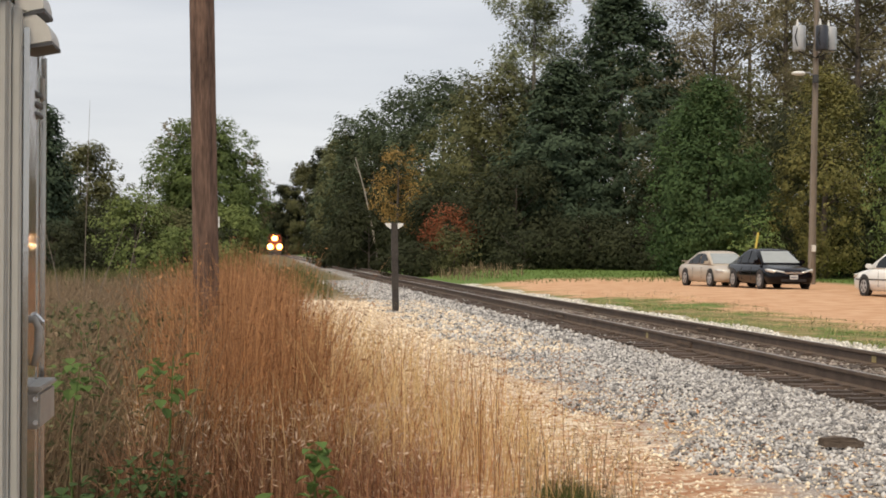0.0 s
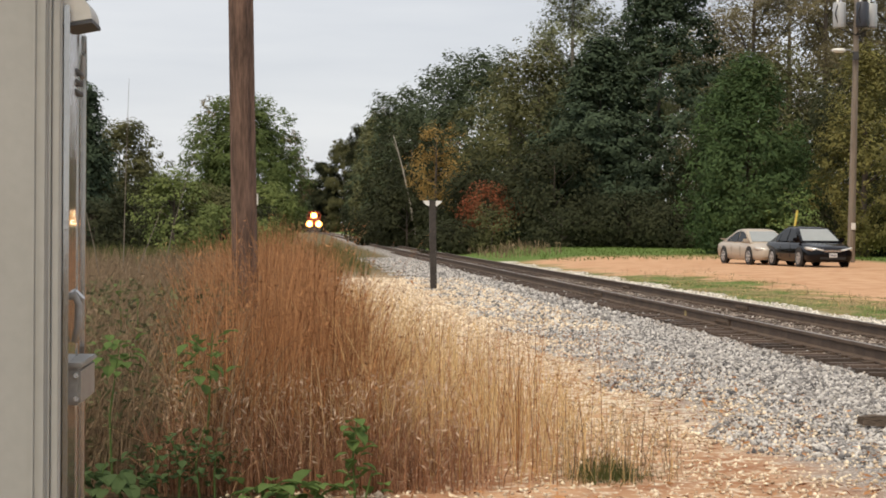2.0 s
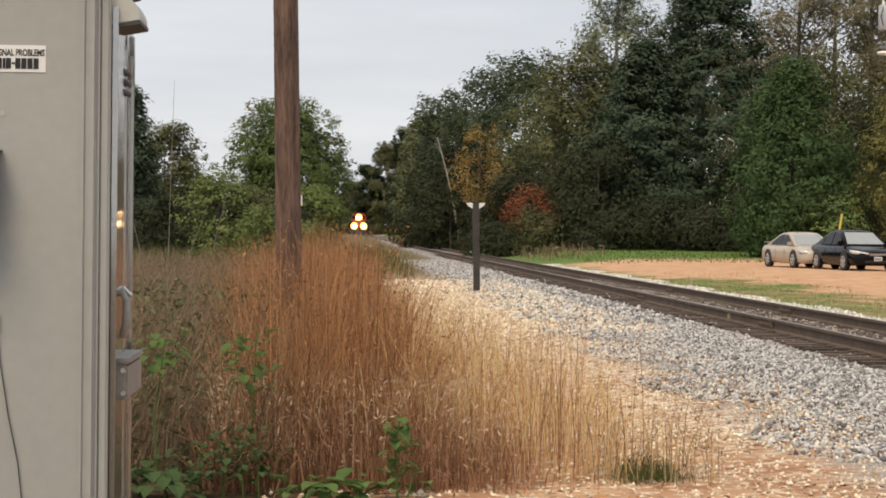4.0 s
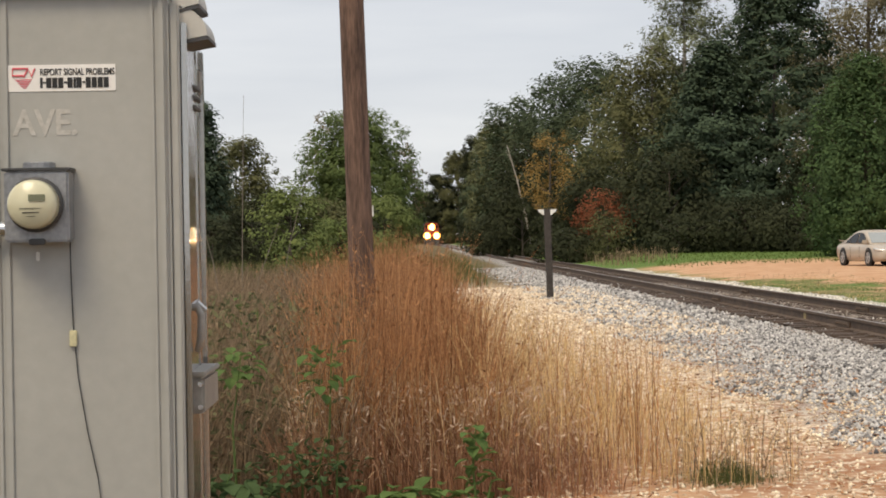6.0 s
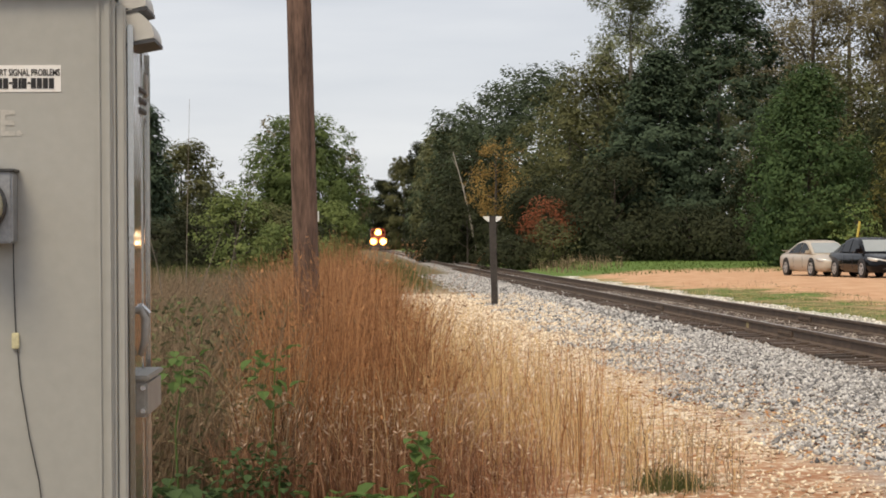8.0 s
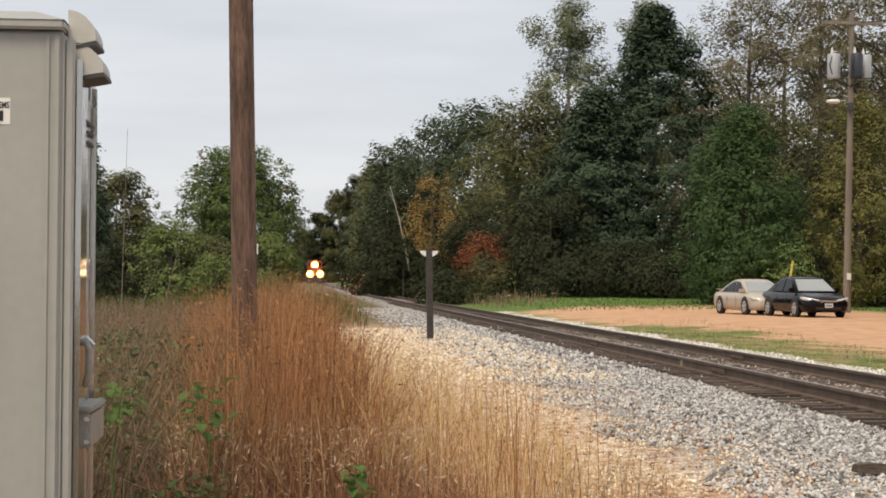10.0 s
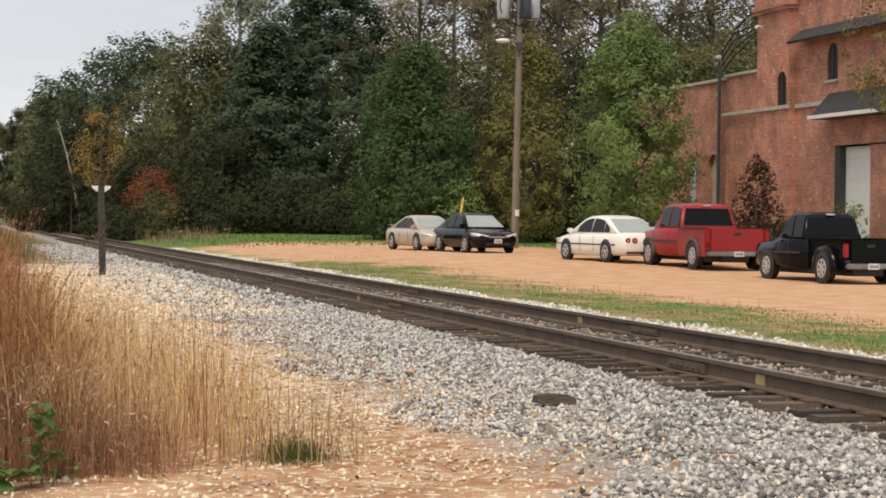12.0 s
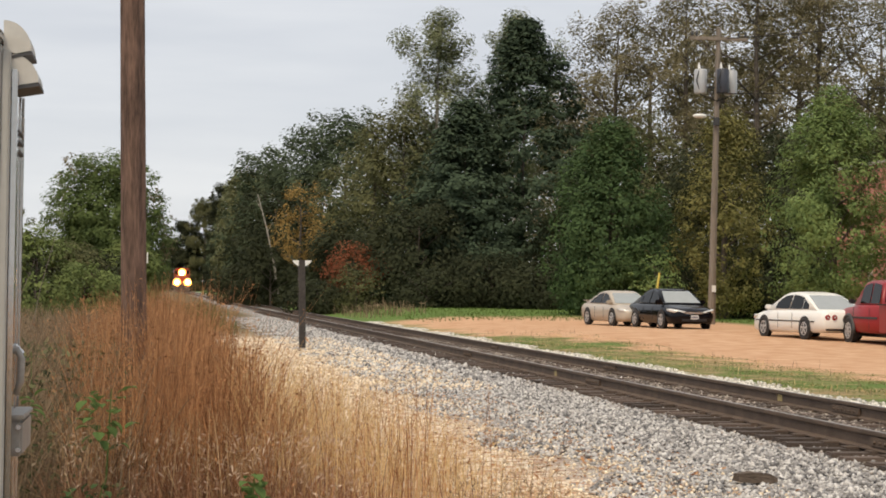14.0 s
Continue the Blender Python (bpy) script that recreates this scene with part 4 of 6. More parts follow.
    spec = [
        # far woods along the right of the way
        ("tree", "dark distant tree past the track's bend", R_(262, 490), 10, 9, "shrub", "round", .36, 95, .0, 101, 1.6),
        ("tree", "dark distant tree past the track's bend", R_(288, 486), 13, 9, "oak", "round", .36, 95, .0, 102, 1.6),
        ("tree", "dark distant tree past the track's bend", R_(318, 484), 17.5, 10, "shrub", "round", .36, 95, .0, 103, 1.6),
        ("tree", "dark distant tree past the track's bend", R_(350, 480), 22.5, 11, "olive", "round", .36, 95, .0, 104, 1.6),
        ("tree", "dark distant tree past the track's bend", R_(384, 470), 26, 11, "shrub", "round", .36, 95, .0, 105, 1.6),
        ("tree", "dark distant tree at the track's bend", R_(388, 330), 13, 7, "oak", "round", .5, 26, .0, 11, 1.0),
        ("tree", "dark distant tree at the track's bend", R_(396, 300), 14.5, 7, "olive", "round", .45, 28, .0, 12, 1.0),
        ("tree", "tall slender distant tree with thin foliage", R_(402, 262), 17, 5, "aspen", "tall", .3, 40, .2, 13, 1.1),
        ("tree", "dark olive tree at the edge of the woods", R_(428, 235), 15, 9, "olive", "round", .38, 34, .0, 14, 1.2),
        ("tree", "dark olive tree at the edge of the woods", R_(446, 205), 14, 9.5, "olive", "round", .34, 40, .0, 15, 1.2),
        ("oak_tree", "dense dark green oak at the edge of the woods", R_(452, 195), 15.2, 10, "oak", "round", .32, 44, .0, 16, 1.3),
        ("oak_tree", "dense dark green oak at the edge of the woods", R_(524, 180), 15.6, 12, "oak", "round", .3, 46, .0, 17, 1.3),
        ("oak_tree", "broad dense dark green oak in the woods", R_(590, 165), 16.0, 13, "oak", "round", .28, 50, .0, 18, 1.4),
        ("tree", "dark olive tree at the edge of the woods", R_(470, 160), 9.5, 9, "shrub", "round", .28, 46, .0, 19, 1.2),
        ("orange_tree", "small tree turning orange before dark woods", R_(512, 128), 8.6, 4.4, "orange", "round", .13, 120, .36, 20, .8),
        ("tree", "olive green tree with thinning leaves", R_(640, 140), 12.5, 9, "olive", "round", .24, 60, .0, 21, 1.2),
        ("tree", "olive green tree with thinning leaves", R_(690, 134), 14.0, 9, "olive", "round", .22, 64, .0, 22, 1.1),
        ("tree", "olive tree touched with rust", R_(610, 122), 5.2, 8, "shrub", "round", .2, 70, .0, 23, 1.2),
        ("aspen_tree", "tall airy aspen with pale grey-green leaves", R_(752, 136), 20.3, 8.2, "aspen", "tall", .17, 105, .3, 24, 1.7),
        ("aspen_tree", "tall aspen with pale grey-green leaves", R_(890, 142), 21.6, 8.5, "aspen", "tall", .18, 100, .3, 25, 1.5),
        ("pine_tree", "large dark green pine reaching to the ground", R_(905, 121), 18.0, 13.6, "pine", "pine", .2, 70, .03, 26, 1.0),
        ("pine_tree", "large dark green pine reaching to the ground", R_(800, 119), 12.6, 10.0, "pine", "pine", .19, 70, .03, 27, .95),
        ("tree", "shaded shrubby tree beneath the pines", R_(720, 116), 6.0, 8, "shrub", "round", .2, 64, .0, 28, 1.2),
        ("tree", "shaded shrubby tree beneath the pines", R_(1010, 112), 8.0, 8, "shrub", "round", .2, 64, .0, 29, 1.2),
        ("tall_tree", "tall half-bare brown tree behind the cars", R_(1070, 135), 21.5, 13, "brown", "tall", .17, 70, .25, 30, 2.0),
        ("tall_tree", "tall half-bare brown tree behind the cars", R_(1200, 130), 23, 13, "brown", "tall", .17, 66, .25, 31, 1.9),
        ("tall_tree", "tall half-bare brown tree behind the cars", R_(1330, 122), 24, 14, "brown", "tall", .17, 60, .2, 32, 1.8),
        ("tall_tree", "tall half-bare brown tree behind the building", R_(1440, 124), 25, 14, "brown", "tall", .17, 60, .2, 33, 1.9),
        ("tall_tree", "tall half-bare brown tree behind the building", R_(1620, 118), 24, 15, "brown", "tall", .17, 60, .2, 34, 2.0),
        ("tall_tree", "tall half-bare brown tree behind the building", R_(1790, 112), 21, 16, "brown", "tall", .17, 60, .2, 35, 2.0),
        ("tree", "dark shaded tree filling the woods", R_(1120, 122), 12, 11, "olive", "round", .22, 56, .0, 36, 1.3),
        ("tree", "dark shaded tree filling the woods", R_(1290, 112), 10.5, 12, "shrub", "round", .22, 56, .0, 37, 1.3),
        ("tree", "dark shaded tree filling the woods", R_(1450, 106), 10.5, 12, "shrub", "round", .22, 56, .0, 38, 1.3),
        ("tree", "dark shaded tree filling the woods", R_(1600, 104), 11, 12, "olive", "round", .22, 56, .0, 39, 1.3),
        ("maple_tree", "rounded green maple behind the parked cars", R_(1062, 96), 9.7, 7.2, "deep", "dome", .15, 120, .02, 40, 3.2),
        ("young_tree", "yellow-green young tree beside the power pole", R_(1272, 92), 10.2, 5.4, "yellow", "dome", .13, 150, .06, 41, 2.3),
        ("maple_tree", "green maple with reddening top by the building", R_(1474, 71), 8.9, 5.4, "maple", "dome", .11, 220, .13, 42, 2.7),
        ("bush", "large-leaved bush behind the parked sedan", R_(1148, 84), 3.0, 2.4, "maple", "round", .13, 120, .1, 43, .7),
        ("red_shrub", "sumac shrub turning red before the pines", R_(606, 117), 3.9, 4.6, "red", "round", .13, 110, .35, 44, .8),
        ("shrub", "yellowish shrub at the edge of the woods", R_(612, 112), 2.6, 3.2, "olive", "round", .15, 100, .0, 45, .9),
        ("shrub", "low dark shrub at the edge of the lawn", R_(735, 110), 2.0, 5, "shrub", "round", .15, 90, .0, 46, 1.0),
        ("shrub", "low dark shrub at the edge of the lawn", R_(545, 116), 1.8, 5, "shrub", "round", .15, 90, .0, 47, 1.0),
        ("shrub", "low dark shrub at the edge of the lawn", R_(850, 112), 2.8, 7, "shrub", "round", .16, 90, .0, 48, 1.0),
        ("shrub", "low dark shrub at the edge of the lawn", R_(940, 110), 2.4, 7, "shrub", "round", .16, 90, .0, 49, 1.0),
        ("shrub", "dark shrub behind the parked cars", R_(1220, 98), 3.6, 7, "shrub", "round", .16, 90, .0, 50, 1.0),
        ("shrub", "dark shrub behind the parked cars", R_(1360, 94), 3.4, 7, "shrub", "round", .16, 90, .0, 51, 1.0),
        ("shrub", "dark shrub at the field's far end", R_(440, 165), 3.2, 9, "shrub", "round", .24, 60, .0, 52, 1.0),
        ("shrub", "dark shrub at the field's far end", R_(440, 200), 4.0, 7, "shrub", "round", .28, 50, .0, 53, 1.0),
        ("tree", "tall olive tree deep in the woods", R_(1000, 165), 19, 16, "brown", "round", .3, 30, .0, 90, 1.4),
        ("tree", "tall olive tree deep in the woods", R_(1130, 160), 24, 16, "brown", "round", .3, 30, .0, 91, .62),
        ("tree", "tall olive tree deep in the woods", R_(1270, 155), 26, 16, "brown", "round", .3, 30, .0, 92, .62),
        ("tree", "tall olive tree deep in the woods", R_(1410, 150), 26, 16, "brown", "round", .3, 30, .0, 93, .62),
        ("tree", "tall olive tree deep in the woods", R_(1560, 146), 26, 16, "brown", "round", .3, 30, .0, 94, .62),
        ("tree", "tall olive tree deep in the woods", R_(1710, 142), 24, 16, "olive", "round", .3, 30, .0, 95, 1.4),
        ("tree", "dark tree deep in the woods", R_(760, 165), 15, 14, "oak", "round", .3, 30, .0, 96, 1.3),
        ("shrub", "dark shrub hiding the foot of a leaning birch", R_(462, 147), 4.6, 5, "shrub", "round", .22, 70, .0, 110, 1.1),
        # left of the way
        ("bush", "dark bush filling the field's far edge", S_(200, 112), 4.4, 5.5, "shrub", "round", .18, 90, .0, 111, 1.2),
        ("bush", "dark bush filling the field's far edge", S_(270, 116), 4.0, 6, "olive", "round", .18, 90, .0, 112, 1.2),
        ("bush", "dark bush filling the field's far edge", S_(330, 118), 3.4, 6, "shrub", "round", .18, 90, .0, 113, 1.2),
        ("bush", "green bush filling the field's far edge", S_(392, 132), 4.2, 5.5, "litgreen", "round", .18, 90, .0, 115, 1.3),
        ("bush", "green bush filling the field's far edge", S_(400, 150), 2.6, 3.5, "shrub", "round", .2, 80, .0, 116, 1.2),
        ("bush", "dark bush filling the field's far edge", S_(60, 112), 4.0, 7, "shrub", "round", .18, 90, .0, 114, 1.2),
        ("tree", "broad green tree beyond the field", S_(352, 140), 10.5, 9.4, "green", "round", .2, 119, .04, 60, 2.3),
        ("tree", "brown-leaved tree beyond the field", S_(305, 146), 11, 5.2, "brown", "round", .2, 102, .2, 61, .8),
        ("tree", "brown-edged tree beyond the field", S_(424, 146), 8.8, 3.6, "brown", "round", .2, 112, .32, 62, .8),
        ("tree", "dark tree with browning leaves beyond the field", S_(135, 125), 8.0, 6.6, "olive", "round", .2, 119, .0, 63, 2.0),
        ("tree", "dark tree with browning leaves beyond the field", S_(20, 118), 9.5, 8, "oak", "round", .2, 119, .0, 64, 1.3),
        ("tree", "dark pine beyond the field", S_(60, 100), 8.5, 3.6, "pine", "pine", .18, 70, .0, 65, .8),
        ("bush", "bright green bush at the field's edge", S_(228, 88), 4.0, 4.0, "litgreen", "round", .15, 110, .0, 66, 1.1),
        ("bush", "green bush at the field's edge", S_(310, 92), 2.6, 3.6, "litgreen", "round", .15, 110, .0, 67, 1.0),
        ("bush", "green bush at the field's edge", S_(160, 96), 3.0, 4.2, "shrub", "round", .16, 100, .0, 68, 1.0),
        ("bush", "low green bush at the field's edge", S_(375, 100), 2.0, 3.4, "litgreen", "round", .16, 90, .0, 69, 1.0),
        ("bush", "low green bush at the field's edge", S_(90, 92), 2.6, 5, "shrub", "round", .16, 90, .0, 70, 1.0),
        ("tree", "dark tree far down the line", S_(400, 300), 4.0, 6, "oak", "round", .45, 26, .0, 71, 1.0),
        ("tree", "dark tree beyond the field", S_(-120, 120), 10, 12, "oak", "round", .24, 60, .0, 72, 1.2),
    ]
    x, y = R_(438, 150)
    birch = thing("birch_snag", "leaning pale birch trunk at the edge of dark woods", "tree", pose(x, y, float(ground_z(x, y))))
    part("trunk", Geo().tube([(1.9, 0, -.2), (1.4, 0, 3.0), (.75, 0, 6.0), (0, 0, 8.7)], [.08, .075, .06, .035], 7), M["palebark"], birch)
    for q, s in ((.62, 1), (.8, -1)):
        part("limb", Geo().tube([(1.9 - 1.9 * q, 0, 9.2 * q), (1.9 - 1.9 * q + s * .5, 0, 9.2 * q + .9)], [.03, .012], 6), M["palebark"], birch)
    for name, label, at, hgt, wid, lm, style, leaf, per, base, seed, dens in spec:
        make_tree(name, label, at, hgt, wid, L[lm], M["palebark"] if lm in ("aspen",) else M["bark"], style, leaf, per, base, seed, dens, category="shrub" if ("shrub" in name or "bush" in name) else "tree")


woods()


def blades(name, label, material, x, y, height, width, lean=.25, curl=.5, seeds=0, sway=None, kind="stuff"):
    """Grass: curved ribbons of three spans, some with a seed head; all one object of stuff."""
    n = len(x)
    z = ground_z(x, y)
    a = RNG.uniform(0, 6.283, n)
    l = np.abs(RNG.normal(0, lean, n))
    dx, dy = np.cos(a) * l, np.sin(a) * l
    if sway is not None:
        dx, dy = dx + sway[0], dy + sway[1]
    t = np.array([0, .45, .8, 1.0])
    c = 1 + curl * RNG.random(n)
    px = x[:, None] + dx[:, None] * height[:, None] * t ** 2 * c[:, None]
    py = y[:, None] + dy[:, None] * height[:, None] * t ** 2 * c[:, None]
    drop = (dx ** 2 + dy ** 2)[:, None] * height[:, None] * t ** 2 * .55
    pz = z[:, None] + height[:, None] * t - drop
    b = RNG.uniform(0, 6.283, n)
    wv = width[:, None] * np.array([1.0, .9, .6, .12]) / 2
    ox, oy = np.cos(b)[:, None] * wv, np.sin(b)[:, None] * wv
    Lf, Rt = np.stack([px - ox, py - oy, pz], -1), np.stack([px + ox, py + oy, pz], -1)
    V = np.stack([Lf, Rt], 2).reshape(n, 8, 3)
    T = np.array([(0, 1, 3, 2), (2, 3, 5, 4), (4, 5, 7, 6)])
    F = ((np.arange(n) * 8)[:, None, None] + T[None]).reshape(-1, 4)
    V = V.reshape(-1, 3)
    if seeds:
        k = RNG.random(n) < .75
        m = int(k.sum())
        q = RNG.random((m, seeds)) * .42 + .56
        cx = np.stack([np.stack([np.interp(qq, t, row) for qq, row in zip(q.ravel(), np.repeat(arr[k], seeds, 0))]) for arr in (px, py, pz)], -1)
        nn = RNG.normal(0, 1, (m * seeds, 3))
        nn /= np.linalg.norm(nn, axis=1, keepdims=True)
        cx += RNG.normal(0, .012, cx.shape)
        V2, F2 = quads(cx, nn, np.repeat(width[k], seeds) * 1.5, 2.0)
        F = np.concatenate([F, F2 + len(V)])
        V = np.concatenate([V, V2])
    ob = new(name, quick_mesh(name, V, F, material))
    return tagged(ob, label, "grass", kind=kind)


G_ = {
    "rust": leaf_mat("rust_brown_grass", (.130, .052, .027), (.65, .355, .172), .35, own=.62, patch=1.5),
    "pale": leaf_mat("pale_curled_blades", (.30, .17, .08), (.80, .60, .36), .35, own=.6, patch=1.5),
    "foot": leaf_mat("red_brown_grass", (.120, .058, .036), (.54, .31, .19), .3, own=.6, patch=1.5),
    "fleck": leaf_mat("pale_leaf_curls", (.42, .28, .19), (.86, .70, .54), .3, own=.6),
    "straw": leaf_mat("straw_grass", (.46, .29, .12), (.92, .71, .39), .35, own=.5),
    "grey": leaf_mat("grey_brown_weeds", (.075, .057, .038), (.43, .32, .21), .3, own=.6, patch=1.5),
    "lawn": leaf_mat("lawn_blades", (.055, .095, .022), (.17, .22, .065), .3),
    "tuft": leaf_mat("green_tuft", (.045, .065, .020), (.19, .20, .080), .3),
    "tangle": leaf_mat("olive_tangle_leaves", (.050, .062, .030), (.24, .245, .125), .3, own=.5, patch=1.2),
}


def spread(n, x0, x1, y0, y1, keep=None):
    x, y = RNG.uniform(x0, x1, n), RNG.uniform(y0, y1, n)
    if keep is not None:
        k = keep(x, y) > RNG.random(n)
        x, y = x[k], y[k]
    return x, y


def tall_edge(y):
    """The field's edge towards the track."""
    return 1.2 - .006 * (y - 13) + .12 * np.sin(y * 1.9)


def clear_of_pole(x, y):
    """Grass stands thinner about the utility pole, where it has been cut back."""
    return 1 - .82 * np.exp(-((x - .31) / .14) ** 4 - ((y - 15.2) / 1.7) ** 4)


def grasses():
    x, y = spread(34000, -.25, 1.6, 13.0, 34, lambda x, y: (x < tall_edge(y)) * (.35 + .65 * (1 - step(15, 22, y))) * np.clip((x - .02 + .06 * (y - 13)) * 4 + .3, 0, 1) * clear_of_pole(x, y))
    h = (.62 + 1.0 * RNG.random(len(x)) ** 1.25) * (1 - .42 * step(-.55, .12, x - tall_edge(y))) * (.9 + .1 * step(.1, .4, x))
    blades("tall_grass", "tall rust-brown dry grass in a dense stand", G_["rust"], x, y, h, RNG.uniform(.003, .007, len(x)), .21, .6, 4)
    x, y = spread(6000, -.1, 1.4, 12.95, 17, lambda x, y: (x < tall_edge(y) + .1) * 1.0)
    blades("dry_grass_leaves", "curled pale dry grass leaves at the stand's foot", G_["pale"], x, y, RNG.uniform(.15, .85, len(x)), RNG.uniform(.004, .008, len(x)), .5, .9)
    x, y = spread(4300, .9, 3.3, 13.0, 19, lambda x, y: np.clip(1.25 - (x - tall_edge(y)) / 1.6, 0, 1) * (x > tall_edge(y) - .4) * (.45 + .55 * (np.sin(x * 5 + y * 2) > -.3)))
    blades("straw_grass", "thin straw-coloured grass over pale gravel", G_["straw"], x, y, RNG.uniform(.25, 1.0, len(x)) * np.clip(1.35 - .42 * (x - 1), .3, 1.2), RNG.uniform(.0025, .005, len(x)), .26, .7, 2)
    x, y = spread(5200, 1.0, 4.6, 17, 46, lambda x, y: np.clip(1.2 - (x - tall_edge(y)) / 1.5, 0, 1) * (x > tall_edge(y) - .3) * (np.sin(x * 3 + y * .9) > -.5))
    blades("straw_grass", "thin straw-coloured grass over pale gravel", G_["straw"], x, y, RNG.uniform(.1, .42, len(x)), RNG.uniform(.005, .009, len(x)), .2, .5, 2)
    x, y = spread(950, 1.0, 2.6, 12.9, 16.5, lambda x, y: np.clip(1.3 - (x - 1.0) / 1.3, 0, 1))
    blades("rust_stalks", "scattered rust-brown stalks beyond the stand", G_["rust"], x, y, RNG.uniform(.3, 1.05, len(x)), RNG.uniform(.003, .006, len(x)), .2, .6, 3)
    # The cluster near (3.7, 20.3) darkens the ground as a shadowed hollow would.
    x, y = spread(5200, .3, 5.2, 12.4, 30, lambda x, y: .25 + np.exp(-((x - 3.7) ** 2 / .5 + (y - 20.3) ** 2 / 1.2)) + .6 * np.exp(-(x - 4.3 - .2 * np.sin(y)) ** 2 / .12) + .5 * (y < 13.2))
    nn = RNG.normal(0, .25, (len(x), 3)) + (0, 0, 1)
    ob = new("leaf_litter", quick_mesh("leaf_litter", *quads(np.stack([x, y, ground_z(x, y) + RNG.uniform(.01, .035, len(x))], -1), nn / np.linalg.norm(nn, axis=1, keepdims=True), np.full(len(x), .022), 1.6), G_["rust"]))
    tagged(ob, "brown leaf litter on sandy gravel, clustered to darken a shadowed hollow", "leaf litter", kind="stuff")
    x, y = spread(8000, -.15, 1.9, 12.75, 14.3, lambda x, y: np.clip(1.2 - (x - .8) / .9, 0, 1))
    blades("low_red_grass", "short red-brown grass at the stand's foot", G_["foot"], x, y, RNG.uniform(.12, .55, len(x)) * np.clip(1.6 - .5 * x, .4, 1), RNG.uniform(.003, .007, len(x)), .35, .8)
    x, y = spread(5200, -.1, 1.7, 12.8, 14.0, lambda x, y: np.clip(1.4 - (x - .9) / .8, 0, 1))
    nn = RNG.normal(0, 1, (len(x), 3)) * (1, 1, .35)
    ob = new("curled_leaves", quick_mesh("curled_leaves", *quads(np.stack([x, y, ground_z(x, y) + .03 + .6 * RNG.random(len(x)) ** 1.2], -1), nn / np.linalg.norm(nn, axis=1, keepdims=True), RNG.uniform(.005, .009, len(x)), 3.0), G_["fleck"]))
    tagged(ob, "small pale curled leaves hanging on dry grass", "dry leaves", kind="stuff")
    # dark tangle by the cabinet
    x, y = spread(19000, -3.4, .4, 12.9, 24, lambda x, y: (x < .25 - .02 * (y - 13)) * clear_of_pole(x, y))
    blades("weed_tangle", "grey-brown tangle of leaning dead weeds", G_["grey"], x, y, RNG.uniform(.4, 1.25, len(x)) * (.5 + .5 * step(13, 15.5, y)), RNG.uniform(.004, .009, len(x)), .35, .7, 2, sway=(.22, -.05))
    x, y = spread(1100, -1.6, .35, 12.85, 15.5)
    blades("leaning_stems", "pale dead stems leaning across the tangle", G_["grey"], x, y, RNG.uniform(.6, 1.3, len(x)), RNG.uniform(.004, .008, len(x)), .55, .4, 0, sway=(.15, 0))
    x, y = spread(11000, -3.4, .3, 12.9, 20)
    c = np.stack([x, y, ground_z(x, y) + RNG.uniform(.05, 1.05, len(x)) * (.55 + .45 * step(13, 15, y))], -1)
    nn = RNG.normal(0, 1, (len(x), 3)) + (0, 0, .8)
    ob = new("tangle_leaves", quick_mesh("tangle_leaves", *quads(c, nn / np.linalg.norm(nn, axis=1, keepdims=True), np.full(len(x), .022), 1.5), G_["tangle"]))
    tagged(ob, "small olive leaves among dead weed stems", "weeds", kind="stuff")
    x, y = spread(16000, -16, 2.0, 24, 62, lambda x, y: 1.0 * (x < tall_edge(y)))
    blades("field_weeds", "brown field of dead weeds and grass", G_["grey"], x, y, RNG.uniform(.5, 1.05, len(x)), RNG.uniform(.008, .018, len(x)), .25, .6, 1)
    x, y = spread(9000, -30, 3.0, 60, 110)
    blades("field_weeds", "greenish brown far field of weeds", G_["tuft"], x, y, RNG.uniform(.4, .9, len(x)), RNG.uniform(.02, .04, len(x)), .25, .6, 1)
    # green tufts, lawn and verge
    x, y = spread(9000, 2.0, 3.1, 12.8, 14.2, lambda x, y: np.exp(-((x - 2.52) ** 2 / .035 + (y - 13.5) ** 2 / .08)))
    blades("green_tuft", "small green tuft with dry stalks on gravel", G_["tuft"], x, y, RNG.uniform(.03, .17, len(x)) * np.exp(-(x - 2.52) ** 2 / .09), RNG.uniform(.003, .006, len(x)), .9, .8)
    x, y = spread(110, 2.1, 3.0, 13.1, 13.9)
    blades("dry_stalks", "thin dark dead stalks rising from the tuft", G_["grey"], x, y, RNG.uniform(.12, .55, len(x)), RNG.uniform(.003, .005, len(x)), .3, .5, 4)
    x, y = spread(26000, 10.3, 14.4, 18, 66, lambda x, y: (1 - .9 * step(54, 62, y)) * (.12 + .88 * (np.sin(x * 1.3 + y * .35) * np.sin(y * .5 + x) > -.1)))
    blades("verge_grass", "short green and tan verge grass along the track", G_["lawn"], x, y, RNG.uniform(.012, .045, len(x)), RNG.uniform(.006, .014, len(x)), .9, .8)
    x, y = spread(3200, 10.4, 14.0, 16, 62, lambda x, y: .1 + .9 * (np.sin(x * 2.1 + y * .5) > .2))
    blades("verge_straw", "short straw-coloured grass among the green verge", G_["straw"], x, y, RNG.uniform(.03, .09, len(x)), RNG.uniform(.005, .011, len(x)), .6, .6)
    x, y = spread(420, 10.3, 14.2, 18, 66)
    blades("verge_weeds", "taller dry weeds on the verge", G_["grey"], x, y, RNG.uniform(.08, .22, len(x)), RNG.uniform(.006, .012, len(x)), .3, .6)
    x, y = spread(1500, -3.0, 1.6, 60, 120)
    blades("far_verge_grass", "tan grass beside the far track", G_["grey"], x, y, RNG.uniform(.3, .6, len(x)), RNG.uniform(.02, .03, len(x)), .25, .6, 2)
    x, y = spread(1200, 10.5, 14, 95, 170)
